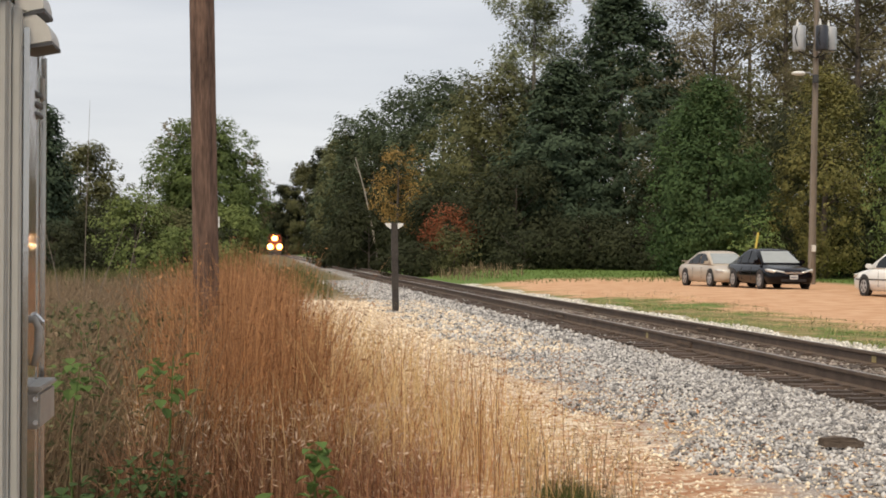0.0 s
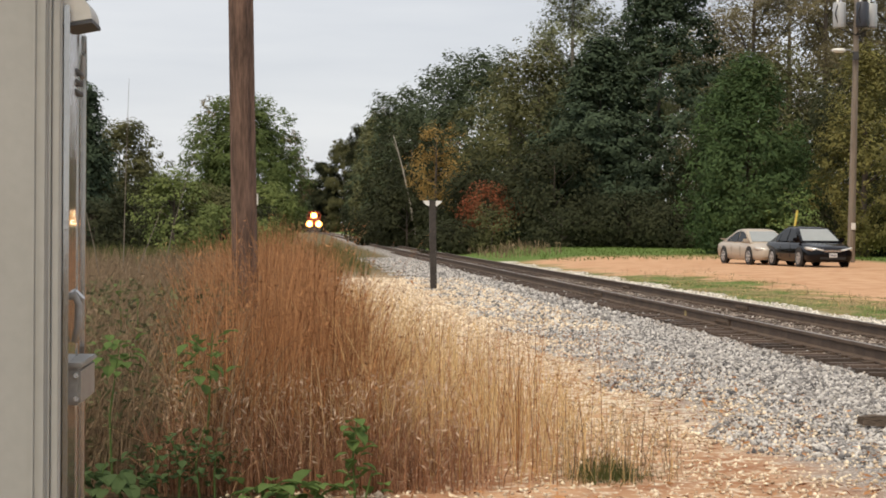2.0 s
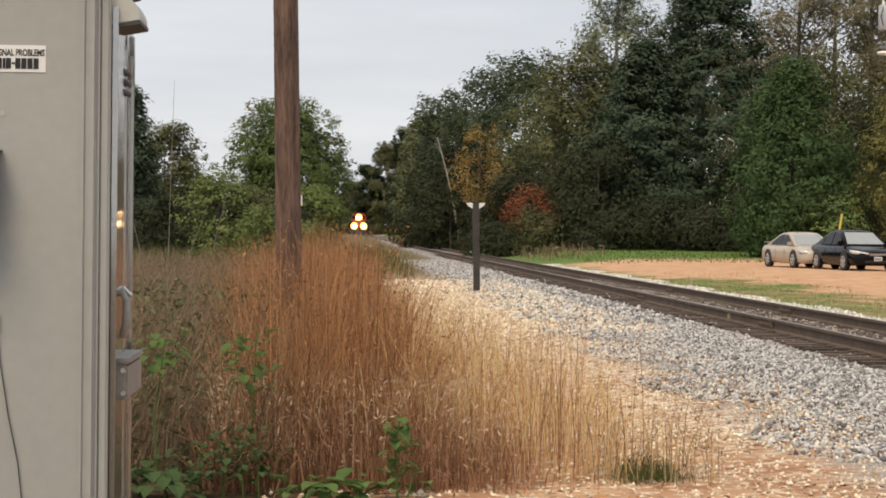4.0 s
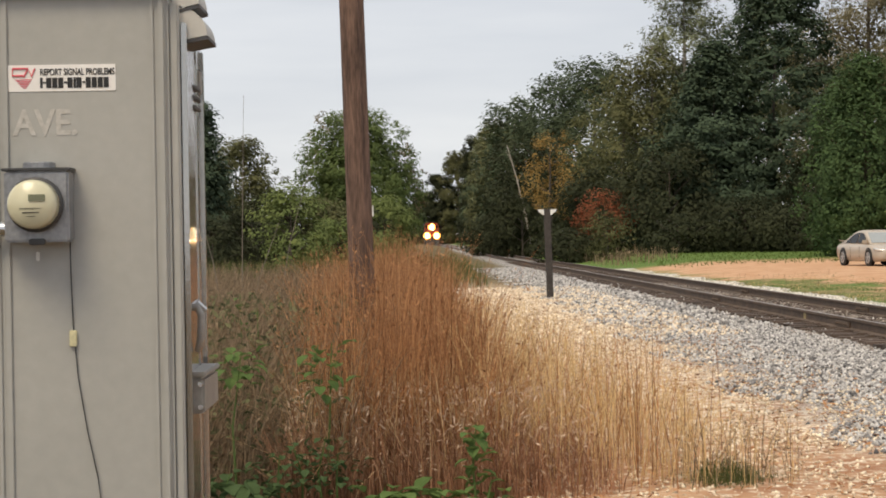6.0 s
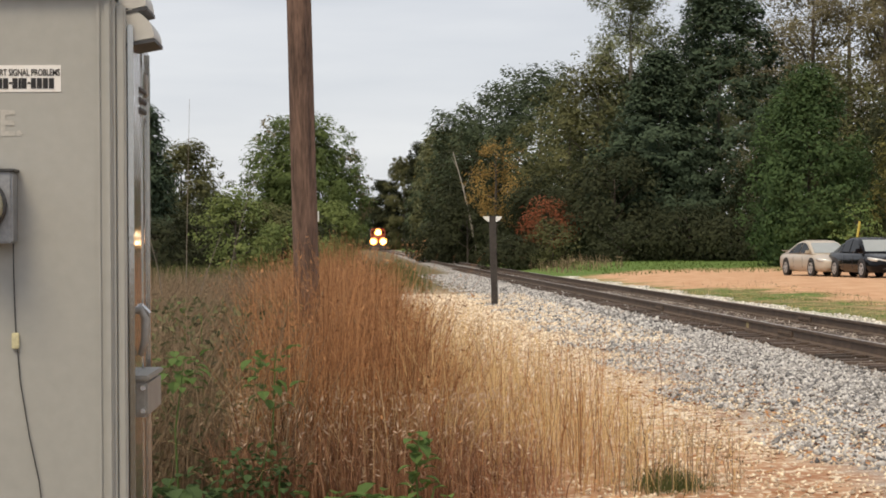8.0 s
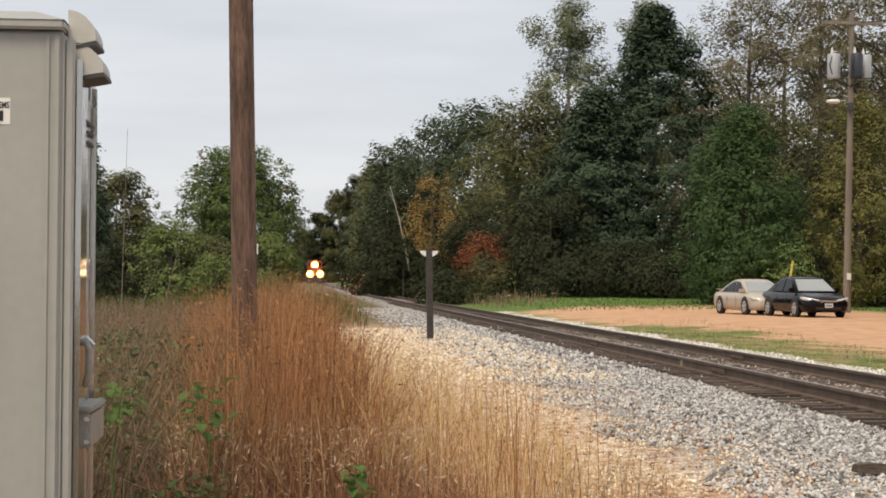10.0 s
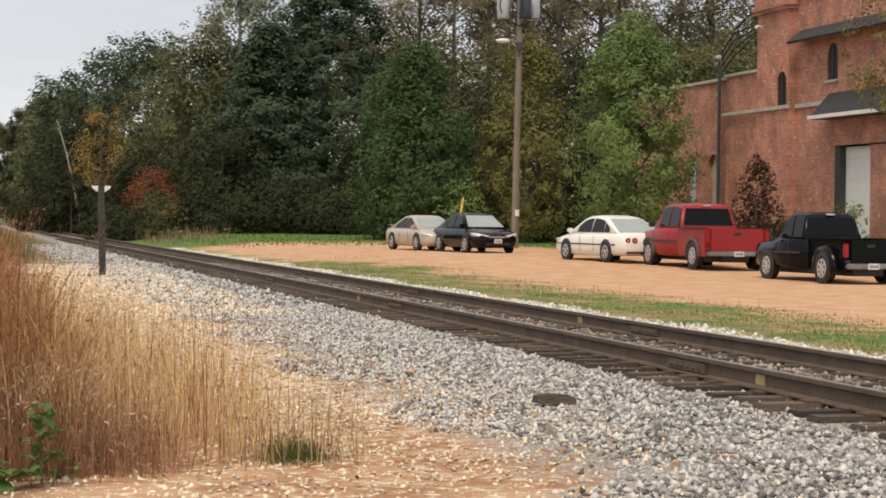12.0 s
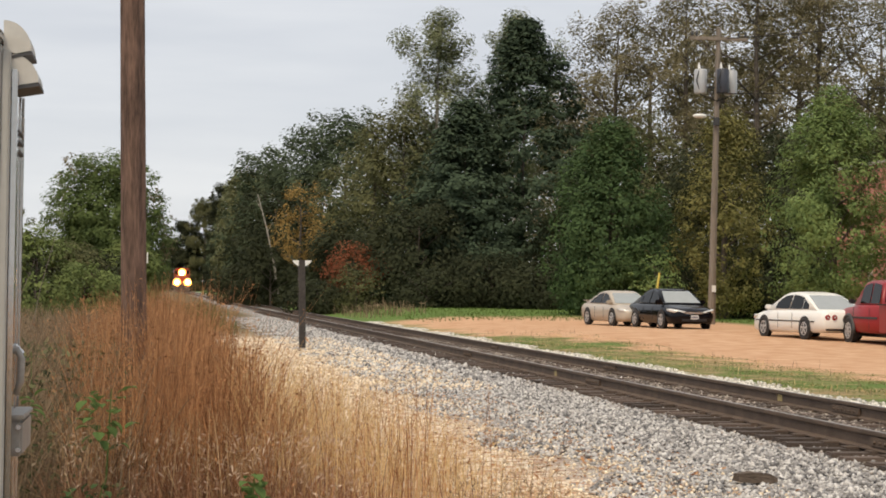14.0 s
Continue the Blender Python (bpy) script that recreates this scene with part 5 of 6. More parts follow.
    blades("far_verge_grass", "tan grass beside the far track", G_["grey"], x, y, RNG.uniform(.3, .7, len(x)), RNG.uniform(.02, .04, len(x)), .25, .6, 1)
    x, y = spread(9000, 12, 46, 84, 122)
    blades("lawn_grass", "mown green lawn before the woods", G_["lawn"], x, y, RNG.uniform(.04, .12, len(x)), RNG.uniform(.03, .06, len(x)), .5, .6)


grasses()


def weed_plant(at, height, count, leaf, seed, label, mat_=None, spread_=.12, low=.3):
    """A broad-leaved weed: a stalk and cupped pointed leaves on short stems."""
    r = random.Random(seed)
    x, y = at
    w = thing("broadleaf_weed", label, "weed", pose(x, y, float(ground_z(x, y))))
    g = Geo().tube([(0, 0, -.03), (r.uniform(-.03, .03), 0, height * .5), (r.uniform(-.05, .05), 0, height)], [.008, .006, .003], 6)
    part("stalk", g, L["weed"], w)
    for k in range(count):
        q = low + (1 - low) * (k + .5) / count
        a = k * 2.4 + r.uniform(-.5, .5)
        s = leaf * r.uniform(.7, 1.2)
        m = pose(0, 0, height * q, 0, 0, math.degrees(a)) @ pose(spread_ * r.uniform(.2, 1), 0, 0, 0, r.uniform(-35, 50), r.uniform(-30, 30))
        rows = [(0, 0.02, 0), (.18, .3, .05), (.45, .42, .1), (.75, .28, .06), (1.0, .02, -.08)]
        v, f = [], []
        for px, wd, zz in rows:
            v += [(px * s, -wd * s, zz * s + .12 * wd * s), (px * s, 0, zz * s - .06 * s), (px * s, wd * s, zz * s + .12 * wd * s)]
        for i in range(4):
            f += [(i * 3, i * 3 + 1, i * 3 + 4, i * 3 + 3), (i * 3 + 1, i * 3 + 2, i * 3 + 5, i * 3 + 4)]
        part("leaf", Geo().add(v, f, 0, m), mat_ or L["weed"], w)
    return w


def weeds():
    weed_plant((-.36, 12.9), .86, 30, .08, 1, "bright green broad-leaved weed by the cabinet", None, .14, .78)
    weed_plant((.14, 12.9), .90, 32, .08, 2, "bright green broad-leaved weed among dead stems", None, .13, .66)
    weed_plant((.98, 12.55), .46, 24, .085, 3, "upright green milkweed at the grass's foot", None, .05)
    for k, (x, y, hgt, n, leaf) in enumerate(((.46, 12.5, .13, 14, .11), (.62, 12.45, .12, 14, .11), (.74, 12.5, .12, 12, .10), (1.02, 12.5, .16, 10, .10))):
        weed_plant((x, y), hgt, n, leaf, 20 + k, "low green weed at the gravel's edge", None, .16)
    for k, (x, y, hgt, n, leaf) in enumerate(((-.40, 12.55, .22, 18, .13), (-.28, 12.5, .16, 16, .12), (.02, 12.6, .36, 34, .055), (.14, 12.6, .40, 36, .055), (.22, 12.55, .30, 30, .055), (-.1, 12.65, .3, 30, .06))):
        weed_plant((x, y), hgt, n, leaf, 40 + k, "leafy dark green weed at the field's edge", L["darkweed"], .18)
    weed_plant((-.35, 14.5), 1.05, 16, .07, 9, "grey-green goldenrod stalk in the tangle", L["shrub"], .1)
    weed_plant((-.6, 16.0), 1.1, 16, .08, 10, "grey-green goldenrod stalk in the tangle", L["weed"], .1)
    # dead stalks that stand above the field
    for k, (px, d, top, bend) in enumerate(((140, 40, 4.4, .1), (108, 38, 2.4, -.5), (205, 44, 3.1, .7), (150, 36, 1.9, .6))):
        x, y = left_side(px, d)
        st = thing("dead_stalk", "thin bare grey stalk standing above the field", "dead stalk", pose(x, y, 0), group="bare stalks")
        part("stem", Geo().tube([(0, 0, 0), (bend * .35, 0, top * .45), (bend, 0, top)], [.011, .008, .003], 6), M["greywood"], st)


weeds()


# ---- vehicles ----
TRIM = mat("black_trim", (.018, .018, .02), .5, 0, .2, 6, 40, 0)


def wheel_meshes(rad, wid, kind):
    tyre = Geo()
    n = 26
    prof = [(rad * .66, -wid * .42), (rad * .9, -wid * .5), (rad * .985, -wid * .4), (rad, -wid * .2), (rad, wid * .2), (rad * .985, wid * .4), (rad * .9, wid * .5), (rad * .66, wid * .42)]
    rings = [[(r * math.cos(6.2832 * k / n), y, r * math.sin(6.2832 * k / n)) for r, y in prof] for k in range(n)]
    tyre.loft(rings + [rings[0]], caps=False)
    rim = Geo().disc((0, wid * .36, 0), (0, 1, 0), rad * .66, wid * .12, 22, 1)
    rim.tube([(math.cos(6.2832 * k / 22) * rad * .6, wid * .42, math.sin(6.2832 * k / 22) * rad * .6) for k in range(23)], rad * .05, 6)
    spokes = 5 if kind != "steel" else 7
    for k in range(spokes):
        rim.box(-rad * .09, rad * .09, wid * .40, wid * .48, rad * .1, rad * .62, 0, pose(0, 0, 0, 0, k * 360 / spokes, 0), .008)
    rim.disc((0, wid * .43, 0), (0, 1, 0), rad * .16, wid * .14, 14)
    return tyre.mesh("tyre", M["dark"], True), rim.mesh("rim", [M["alloy"], TRIM])


def paint(name, color, rough=.28, gloss=.5):
    m = mat(name, color, rough, 0, .05, 1.2, 60, 0)
    b = m.node_tree.nodes["Principled BSDF"]
    b.inputs["Coat Weight"].default_value, b.inputs["Coat Roughness"].default_value = .24 * gloss, .12
    b.inputs["Specular IOR Level"].default_value = gloss
    return m


GLASS = glass_mat("tinted_glass", (.008, .009, .010), .04, 1.22)
# The pale base colour stands in for much of the sky's reflection.
SKY_TONED_GLASS = glass_mat("sky_toned_windscreen", (.30, .325, .32), .05, 2.3)
TAIL = mat("red_tail_lens", (.28, .012, .014), .25, 0, .1, 5, 40, 0)
HEAD = mat("clear_lamp_lens", (.66, .67, .66), .12, .2, .1, 8, 40, 0)
PLATE = mat("pale_plate", (.62, .63, .64), .45, 0, .06, 9, 60, 0)
INK = mat("dark_plate_ink", (.05, .06, .12), .5, 0, .1, 9, 60, 0)


def quad_panel(corners, inset, lift, thick=.006):
    """A pane inside four corners, shrunk towards the middle and lifted off the face."""
    c = [Vector(p) for p in corners]
    mid = sum(c, Vector()) / 4
    nrm = (c[1] - c[0]).cross(c[3] - c[0]).normalized()
    ins = []
    for i in range(4):
        a, b = c[(i + 1) % 4] - c[i], c[(i - 1) % 4] - c[i]
        ins.append(c[i] + a.normalized() * inset + b.normalized() * inset + nrm * lift)
    g = Geo()
    g.loft([[p - nrm * thick for p in ins], ins])
    return g


def shell(stations, mi=0):
    """A car body's skin: rings of a rounded section along its length. Rows: x, low z, high z, half width, shoulder."""
    rings = []
    for x, z0, z1, w, sh in stations:
        h = z1 - z0
        half = [(w * .86, z0), (w * .965, z0 + h * .10), (w, z0 + h * .38), (w * .992, z0 + h * .62), (w * .965, z0 + h * .82), (w * sh, z0 + h * .955), (w * sh * .72, z1)]
        rings.append([(x, y, z) for y, z in half] + [(x, -y, z) for y, z in reversed(half)])
    return Geo().loft(rings, mi)


def add_wheels(car, wb, track, rad, wid, kind):
    tyre, rim = wheel_meshes(rad, wid, kind)
    well = Geo().disc((0, 0, 0), (0, 1, 0), rad * 1.16, .02, 24).mesh("wheel_arch", TRIM)
    for sx in (1, -1):
        for sy in (1, -1):
            w = new("wheel", tyre)
            w.parent = car
            w.matrix_basis = pose(sx * wb / 2, sy * track / 2, rad, 0, 0, 0 if sy > 0 else 180)
            r = new("rim", rim)
            r.parent = w
            a = new("wheel_arch", well)
            a.parent = car
            a.matrix_basis = pose(sx * wb / 2, sy * (track / 2 + wid * .5 - .037), rad * 1.05)


def greenhouse(car, body_paint, pts, wb_, wt, zb, zr, side_cuts, front_glass, rear_glass, side_glass=None):
    """The cabin above the belt line, with an arched roof. pts: x of windscreen foot, windscreen head, rear window head, rear window foot."""
    a, b, c, d = pts
    arch = min(.06, .035 * (b - c))
    kx = [d, c, c + (b - c) * .2, c + (b - c) * .5, c + (b - c) * .8, b, a]
    kz = [zb, zr - .03, zr + arch * .35, zr + arch, zr + arch * .55, zr - .03, zb]

    def roof(x):
        return float(np.interp(x, kx, kz))

    def half(z):
        return wb_ + (wt - wb_) * (z - zb) / (zr - zb)

    rings = []
    for x in sorted(set(kx + list(np.linspace(c, b, 11)))):
        z = roof(x)
        e = min(.06, max(0.0, (z - zb) * .4))
        w = half(z - e)
        ring = [(x, wb_, zb - .03), (x, w, z - e), (x, w - e * .35, z - e * .35), (x, w - e * 1.3, z), (x, w * .5, z + e * .25)]
        rings.append(ring + [(px, -py, pz) for px, py, pz in reversed(ring)])
    part("cabin", Geo().loft(rings), body_paint, car, "", True)
    part("windscreen", quad_panel([(a, -wb_, zb), (a, wb_, zb), (b, wt, zr - .03), (b, -wt, zr - .03)], .075, .016), front_glass, car, "windscreen coloured pale like reflected sky")
    part("rear_window", quad_panel([(d, wb_, zb), (d, -wb_, zb), (c, -wt, zr - .03), (c, wt, zr - .03)], .075, .016), rear_glass, car)
    for s in (1, -1):
        for q0, q1 in side_cuts:
            outer, inner = [], []
            x0, x1 = a + (d - a) * q0, a + (d - a) * q1
            for k in range(9):
                x = x0 + (x1 - x0) * k / 8
                hi = max(roof(x) - .085, zb + .05)
                lean = (x - (b + c) / 2) * -.06
                for row, off in ((outer, .012), (inner, -.004)):
                    row.append([(x, s * (half(zb + .03) + off), zb + .03), (x + lean, s * (half(hi) + off), hi)])
            g = Geo()
            g.loft([[o[0], o[1], i[1], i[0]] for o, i in zip(outer, inner)])
            part("side_window", g, side_glass or GLASS, car)


def mirrors(car, x, y, z, m):
    for s in (1, -1):
        part("wing_mirror", Geo().box(x - .06, x + .05, s * y - .1, s * y + .1, z, z + .14, bev=.03), m, car)


def plate(car, x, z, face):
    p = part("license_plate", Geo().box(x - .006, x + .006, -.15, .15, z - .075, z + .075, bev=.004), PLATE, car, "pale plate with plain bars")
    g = Geo()
    for k in range(6):
        g.box(x + face * .006, x + face * .009, -.115 + k * .04, -.09 + k * .04, z - .035, z + .03)
    part("bar_row", g, INK, p)


def sedan(label, m, body, size, wb, front_glass, rear_glass, mould=None, round_tail=False, wing=False, grille=TRIM, big_lamps=True):
    """A four-door car, front towards +x, on its wheels at the ground."""
    Ln, W, H = size
    car = thing("parked_car", label, "car", m, group="parked vehicles")
    f, r, w = Ln * .5 - .02, -Ln * .5 + .02, W / 2
    belt = H * .615
    st = [(f, .34, H * .405, w * .60, .9), (f - .05, .27, H * .445, w * .76, .9), (f - .15, .22, H * .480, w * .87, .9), (f - .34, .19, H * .515, w * .945, .89), (f - .62, .18, H * .552, w * .98, .88),
          (f - .95, .18, H * .588, w * .995, .87), (f - 1.25, .18, belt, w, .86), (0, .18, belt + .02, w, .86), (r + 1.25, .19, belt + .03, w, .86), (r + .6, .21, belt + .03, w * .985, .86),
          (r + .22, .24, belt + .02, w * .955, .87), (r + .06, .29, belt - .015, w * .90, .88), (r, .36, belt - .09, w * .84, .9)]
    part("body", shell(st), body, car, "", True)
    greenhouse(car, body, (f - 1.10, f - 2.0, r + 1.6, r + .5), w * .87, w * .66, belt - .01, H - .065, ((.17, .44), (.465, .70), (.72, .83)), front_glass, rear_glass)
    add_wheels(car, wb, W - .14, .325, .21, "alloy")
    mirrors(car, f - 1.38, w * .98, belt, body)
    for s in (1, -1):
        if big_lamps:
            lens = [(f + .004, .40, .395, .430), (f - .045, .62, .395, .455), (f - .11, .80, .400, .475), (f - .21, .905, .410, .488), (f - .36, .955, .425, .496), (f - .52, .975, .455, .495)]
            part("headlight", Geo().loft([[(x + .012, s * w * (q + .012), H * za), (x + .002, s * w * (q + .004), H * zb), (x - .06, s * w * (q - .09), H * zb), (x - .05, s * w * (q - .09), H * za)] for x, q, za, zb in lens]), HEAD, car, "clear headlight", True)
        if round_tail:
            for q in (.52, .76):
                part("tail_light", Geo().disc((r - .004 + (q - .5) * .12, s * w * q, H * .465), (1, 0, .1), .085, .07, 18), TAIL, car, "round red tail light")
                part("lamp_centre", Geo().disc((r - .042 + (q - .5) * .12, s * w * q, H * .465), (1, 0, .1), .03, .012, 12), HEAD, car, "pale reversing lamp")
        else:
            part("tail_light", Geo().box(r + .0, r + .1, s * w * .72 - .14, s * w * .72 + .14, H * .43, H * .53, bev=.02), TAIL, car, "red tail light")
        if mould:
            part("side_moulding", Geo().box(r + .5, f - .5, s * w * 1.0 - .012, s * w * 1.0 + .012, H * .36, H * .385, bev=.004), mould, car)
        for xx in (.42, -.55):
            part("door_seam", Geo().box(xx - .006, xx + .006, s * w * .998 - .004, s * w * .998 + .004, .32, belt - .1), TRIM, car)
    part("front_bumper_vent", Geo().box(f - .06, f + .008, -w * .55, w * .55, .28, .40, bev=.02), TRIM, car)
    part("grille", Geo().box(f - .06, f + .012, -w * .38, w * .38, H * .36, H * .42, bev=.015), grille, car)
    plate(car, f + .03, .44, 1)
    plate(car, r - .008, .62, -1)
    part("rear_valance", Geo().box(r + .02, r + .1, -w * .8, w * .8, .27, .36, bev=.02), TRIM if mould else body, car)
    if wing:
        part("spoiler", Geo().box(r + .05, r + .3, -w * .8, w * .8, belt + .10, belt + .135, bev=.012).box(r + .1, r + .2, -w * .66, -w * .6, belt - .03, belt + .11).box(r + .1, r + .2, w * .6, w * .66, belt - .03, belt + .11), body, car)
    return car


def pickup(label, m, body, size, wb, rad, bed_x, flare=None, step_side=False, bumper=None):
    """An extended-cab pickup, front towards +x."""
    Ln, W, H = size
    car = thing("pickup_truck", label, "pickup truck", m, group="parked vehicles")
    f, r, w = Ln * .5, -Ln * .5 + .14, W / 2
    low, belt = rad * .95, H * .63
    st = [(f, low, H * .50, w * .86, .9), (f - .12, low, H * .54, w * .94, .9), (f - .5, low - .02, H * .575, w * .98, .9), (f - 1.15, low - .03, H * .60, w, .9), (f - 1.35, low - .03, belt, w, .9), (bed_x + .02, low - .03, belt, w, .9)]
    part("body", shell(st), body, car, "", True)
    greenhouse(car, body, (f - 1.25, f - 1.85, bed_x + .2, bed_x + .03), w * .88, w * .74, belt - .01, H - .04, ((.22, .55), (.59, .90)), SKY_TONED_GLASS, GLASS)
    bw = w * (.80 if step_side else .985)
    top = belt - .02
    for s in (1, -1):
        part("bed_side", Geo().box(r, bed_x, s * bw - .05 if s > 0 else -bw, bw if s > 0 else -bw + .05, low, top, bev=.02), body, car)
        part("bed_rail", Geo().box(r, bed_x, s * bw - .055, s * bw + .055, top, top + .03, bev=.012), TRIM if not step_side else body, car)
        if step_side:
            fl = Geo()
            fl.loft([[(-wb / 2 + math.cos(a) * q, s * (bw - .01), rad + math.sin(a) * q) for a in np.linspace(-.1, 3.24, 14)] + [(-wb / 2 + math.cos(a) * (q - .1), s * (bw - .01), rad + math.sin(a) * (q - .1)) for a in np.linspace(3.24, -.1, 14)] for q in (rad * 1.62,)] +
                    [[(-wb / 2 + math.cos(a) * q, s * (bw + .2), rad + math.sin(a) * q) for a in np.linspace(-.1, 3.24, 14)] + [(-wb / 2 + math.cos(a) * (q - .1), s * (bw + .2), rad + math.sin(a) * (q - .1)) for a in np.linspace(3.24, -.1, 14)] for q in (rad * 1.45,)])
            part("fender", fl, body, car, "bulging rear fender", True)
        elif flare:
            for sx in (1, -1):
                fl = Geo()
                cx = sx * wb / 2
                fl.tube([(cx + math.cos(a) * rad * 1.24, s * w * 1.0, rad + math.sin(a) * rad * 1.24) for a in np.linspace(-.15, 3.3, 12)], .055, 6)
                part("wheel_flare", fl, flare, car, "dark grey plastic wheel flare", True)
        part("tail_light", Geo().box(r - .02, r + .05, s * (bw - .055) - .07, s * (bw - .055) + .07, top - .44, top - .1, bev=.02), TAIL, car, "tall red tail light")
        part("headlight", Geo().box(f - .2, f - .02, s * w * .62 - .2, s * w * .62 + .2, H * .42, H * .5, bev=.02), HEAD, car)
        part("side_moulding", Geo().box(bed_x + .1, f - 1.2, s * w - .014, s * w + .014, H * .40, H * .43, bev=.004), TRIM, car)
        for xx in (f - 1.45, bed_x + .75):
            part("door_seam", Geo().box(xx - .006, xx + .006, s * w * .998 - .004, s * w * .998 + .004, low + .06, belt - .1), TRIM, car)
    part("bed_floor", Geo().box(r, bed_x, -bw + .04, bw - .04, low + .15, low + .2), TRIM, car)
    part("bed_front", Geo().box(bed_x - .06, bed_x - .005, -bw + .05, bw - .05, low, top, bev=.01), body, car)
    gate = part("tailgate", Geo().box(r - .02, r + .04, -bw + .18, bw - .18, low + .12, top, bev=.015), body, car)
    part("tailgate_handle", Geo().box(r - .032, r - .018, -.11, .11, top - .2, top - .12, bev=.01), TRIM, gate)
    part("rear_bumper", Geo().box(r - .16, r - .0, -bw * .97, bw * .97, low + .02, low + .15, bev=.035), bumper or M["bumper"], car, "metal rear bumper")
    plate(car, r - .17, low + .085, -1)
    part("frame", Geo().box(r + .1, f - .3, -.42, .42, low - .16, low + .02, bev=.02), TRIM, car)
    part("axle", Geo().tube([(-wb / 2, -w * .8, rad), (-wb / 2, w * .8, rad)], .06, 8).disc((-wb / 2, 0, rad), (0, 1, 0), .15, .2, 12), TRIM, car)
    add_wheels(car, wb, W - .19, rad, .26, "steel")
    mirrors(car, f - 1.5, w * 1.06, belt, TRIM)
    part("brake_lamp", Geo().box(bed_x + .17, bed_x + .22, -.12, .12, H - .075, H - .035, bev=.006), HEAD, car)
    return car


def parked():
    gz = lambda x, y: float(ground_z(x, y))
    sedan("pale gold sedan parked on red dirt", pose(18.62, 75.9, gz(18.6, 75.9), 0, 0, -82.5), paint("champagne_paint", (.45, .395, .33), .3), (4.74, 1.78, 1.40), 2.72, SKY_TONED_GLASS, GLASS, None, False, True)
    sedan("black sedan parked nose towards the road", pose(19.56, 71.9, gz(19.5, 71.9), 0, 0, -84), paint("black_paint", (.004, .004, .006), .12, .22), (4.84, 1.81, 1.50), 2.77, SKY_TONED_GLASS, GLASS, None, False, False, M["chrome"])
    sedan("white sedan with round tail lights on red dirt", pose(21.05, 60.6, gz(21.1, 60.6), 0, 0, 98), paint("white_car_paint", (.80, .80, .775), .3), (5.08, 1.85, 1.47), 2.81, SKY_TONED_GLASS, SKY_TONED_GLASS, TRIM, True, False)
    pickup("red extended-cab pickup with grey wheel flares", pose(22.25, 55.9, gz(22.2, 55.9), 0, 0, 90), paint("red_paint", (.27, .014, .018), .35), (5.75, 1.99, 1.90), 3.65, .385, -.62, mat("grey_flare_plastic", (.06, .06, .06), .6, 0, .2, 6, 40, .05))
    pickup("black step-side pickup parked on red dirt", pose(22.15, 47.2, gz(22.1, 47.2), 0, 0, 91), paint("black_truck_paint", (.004, .004, .006), .14, .2), (5.1, 1.78, 1.76), 3.2, .37, -.45, None, True)


parked()


# ---- brick building ----
def brick_mat():
    m = bpy.data.materials.new("old_red_brick")
    m.use_nodes = True
    n, l = m.node_tree.nodes, m.node_tree.links
    b = n["Principled BSDF"]
    b.inputs["Roughness"].default_value = .92
    co = n.new("ShaderNodeTexCoord")
    sep, com = n.new("ShaderNodeSeparateXYZ"), n.new("ShaderNodeCombineXYZ")
    l.new(co.outputs["Object"], sep.inputs[0])
    add = n.new("ShaderNodeMath")
    l.new(sep.outputs[0], add.inputs[0])
    l.new(sep.outputs[1], add.inputs[1])
    l.new(add.outputs[0], com.inputs[0])
    l.new(sep.outputs[2], com.inputs[1])
    br = n.new("ShaderNodeTexBrick")
    br.inputs["Scale"].default_value = 1.0
    br.inputs["Brick Width"].default_value, br.inputs["Row Height"].default_value = .21, .075
    br.inputs["Mortar Size"].default_value = .009
    br.inputs["Color1"].default_value, br.inputs["Color2"].default_value, br.inputs["Mortar"].default_value = (.50, .215, .145, 1), (.32, .130, .098, 1), (.47, .31, .24, 1)
    l.new(com.outputs[0], br.inputs["Vector"])
    no, n2 = n.new("ShaderNodeTexNoise"), n.new("ShaderNodeTexNoise")
    no.inputs["Scale"].default_value, no.inputs["Detail"].default_value = 1.3, 7
    n2.inputs["Scale"].default_value, n2.inputs["Detail"].default_value = 5.5, 8
    for t in (no, n2):
        l.new(co.outputs["Object"], t.inputs["Vector"])
    ramp = n.new("ShaderNodeValToRGB")
    e = ramp.color_ramp.elements
    e[0].position, e[0].color, e[1].position, e[1].color = .34, (.70, .67, .66, 1), .66, (1.16, 1.11, 1.07, 1)
    l.new(no.outputs["Fac"], ramp.inputs["Fac"])
    mul = n.new("ShaderNodeMix")
    mul.data_type, mul.blend_type = "RGBA", "MULTIPLY"
    mul.inputs[0].default_value = 1.0
    l.new(br.outputs["Color"], mul.inputs[6])
    l.new(ramp.outputs["Color"], mul.inputs[7])
    spall = n.new("ShaderNodeValToRGB")
    s = spall.color_ramp.elements
    s[0].position, s[0].color, s[1].position, s[1].color = .64, (0, 0, 0, 1), .68, (1, 1, 1, 1)
    l.new(n2.outputs["Fac"], spall.inputs["Fac"])
    mx = n.new("ShaderNodeMix")
    mx.data_type = "RGBA"
    l.new(spall.outputs["Color"], mx.inputs[0])
    l.new(mul.outputs[2], mx.inputs[6])
    mx.inputs[7].default_value = (.58, .45, .37, 1)
    l.new(mx.outputs[2], b.inputs["Base Color"])
    bp = n.new("ShaderNodeBump")
    bp.inputs["Strength"].default_value, bp.inputs["Distance"].default_value = .4, .012
    l.new(br.outputs["Fac"], bp.inputs["Height"])
    bp.invert = True
    l.new(bp.outputs["Normal"], b.inputs["Normal"])
    return m


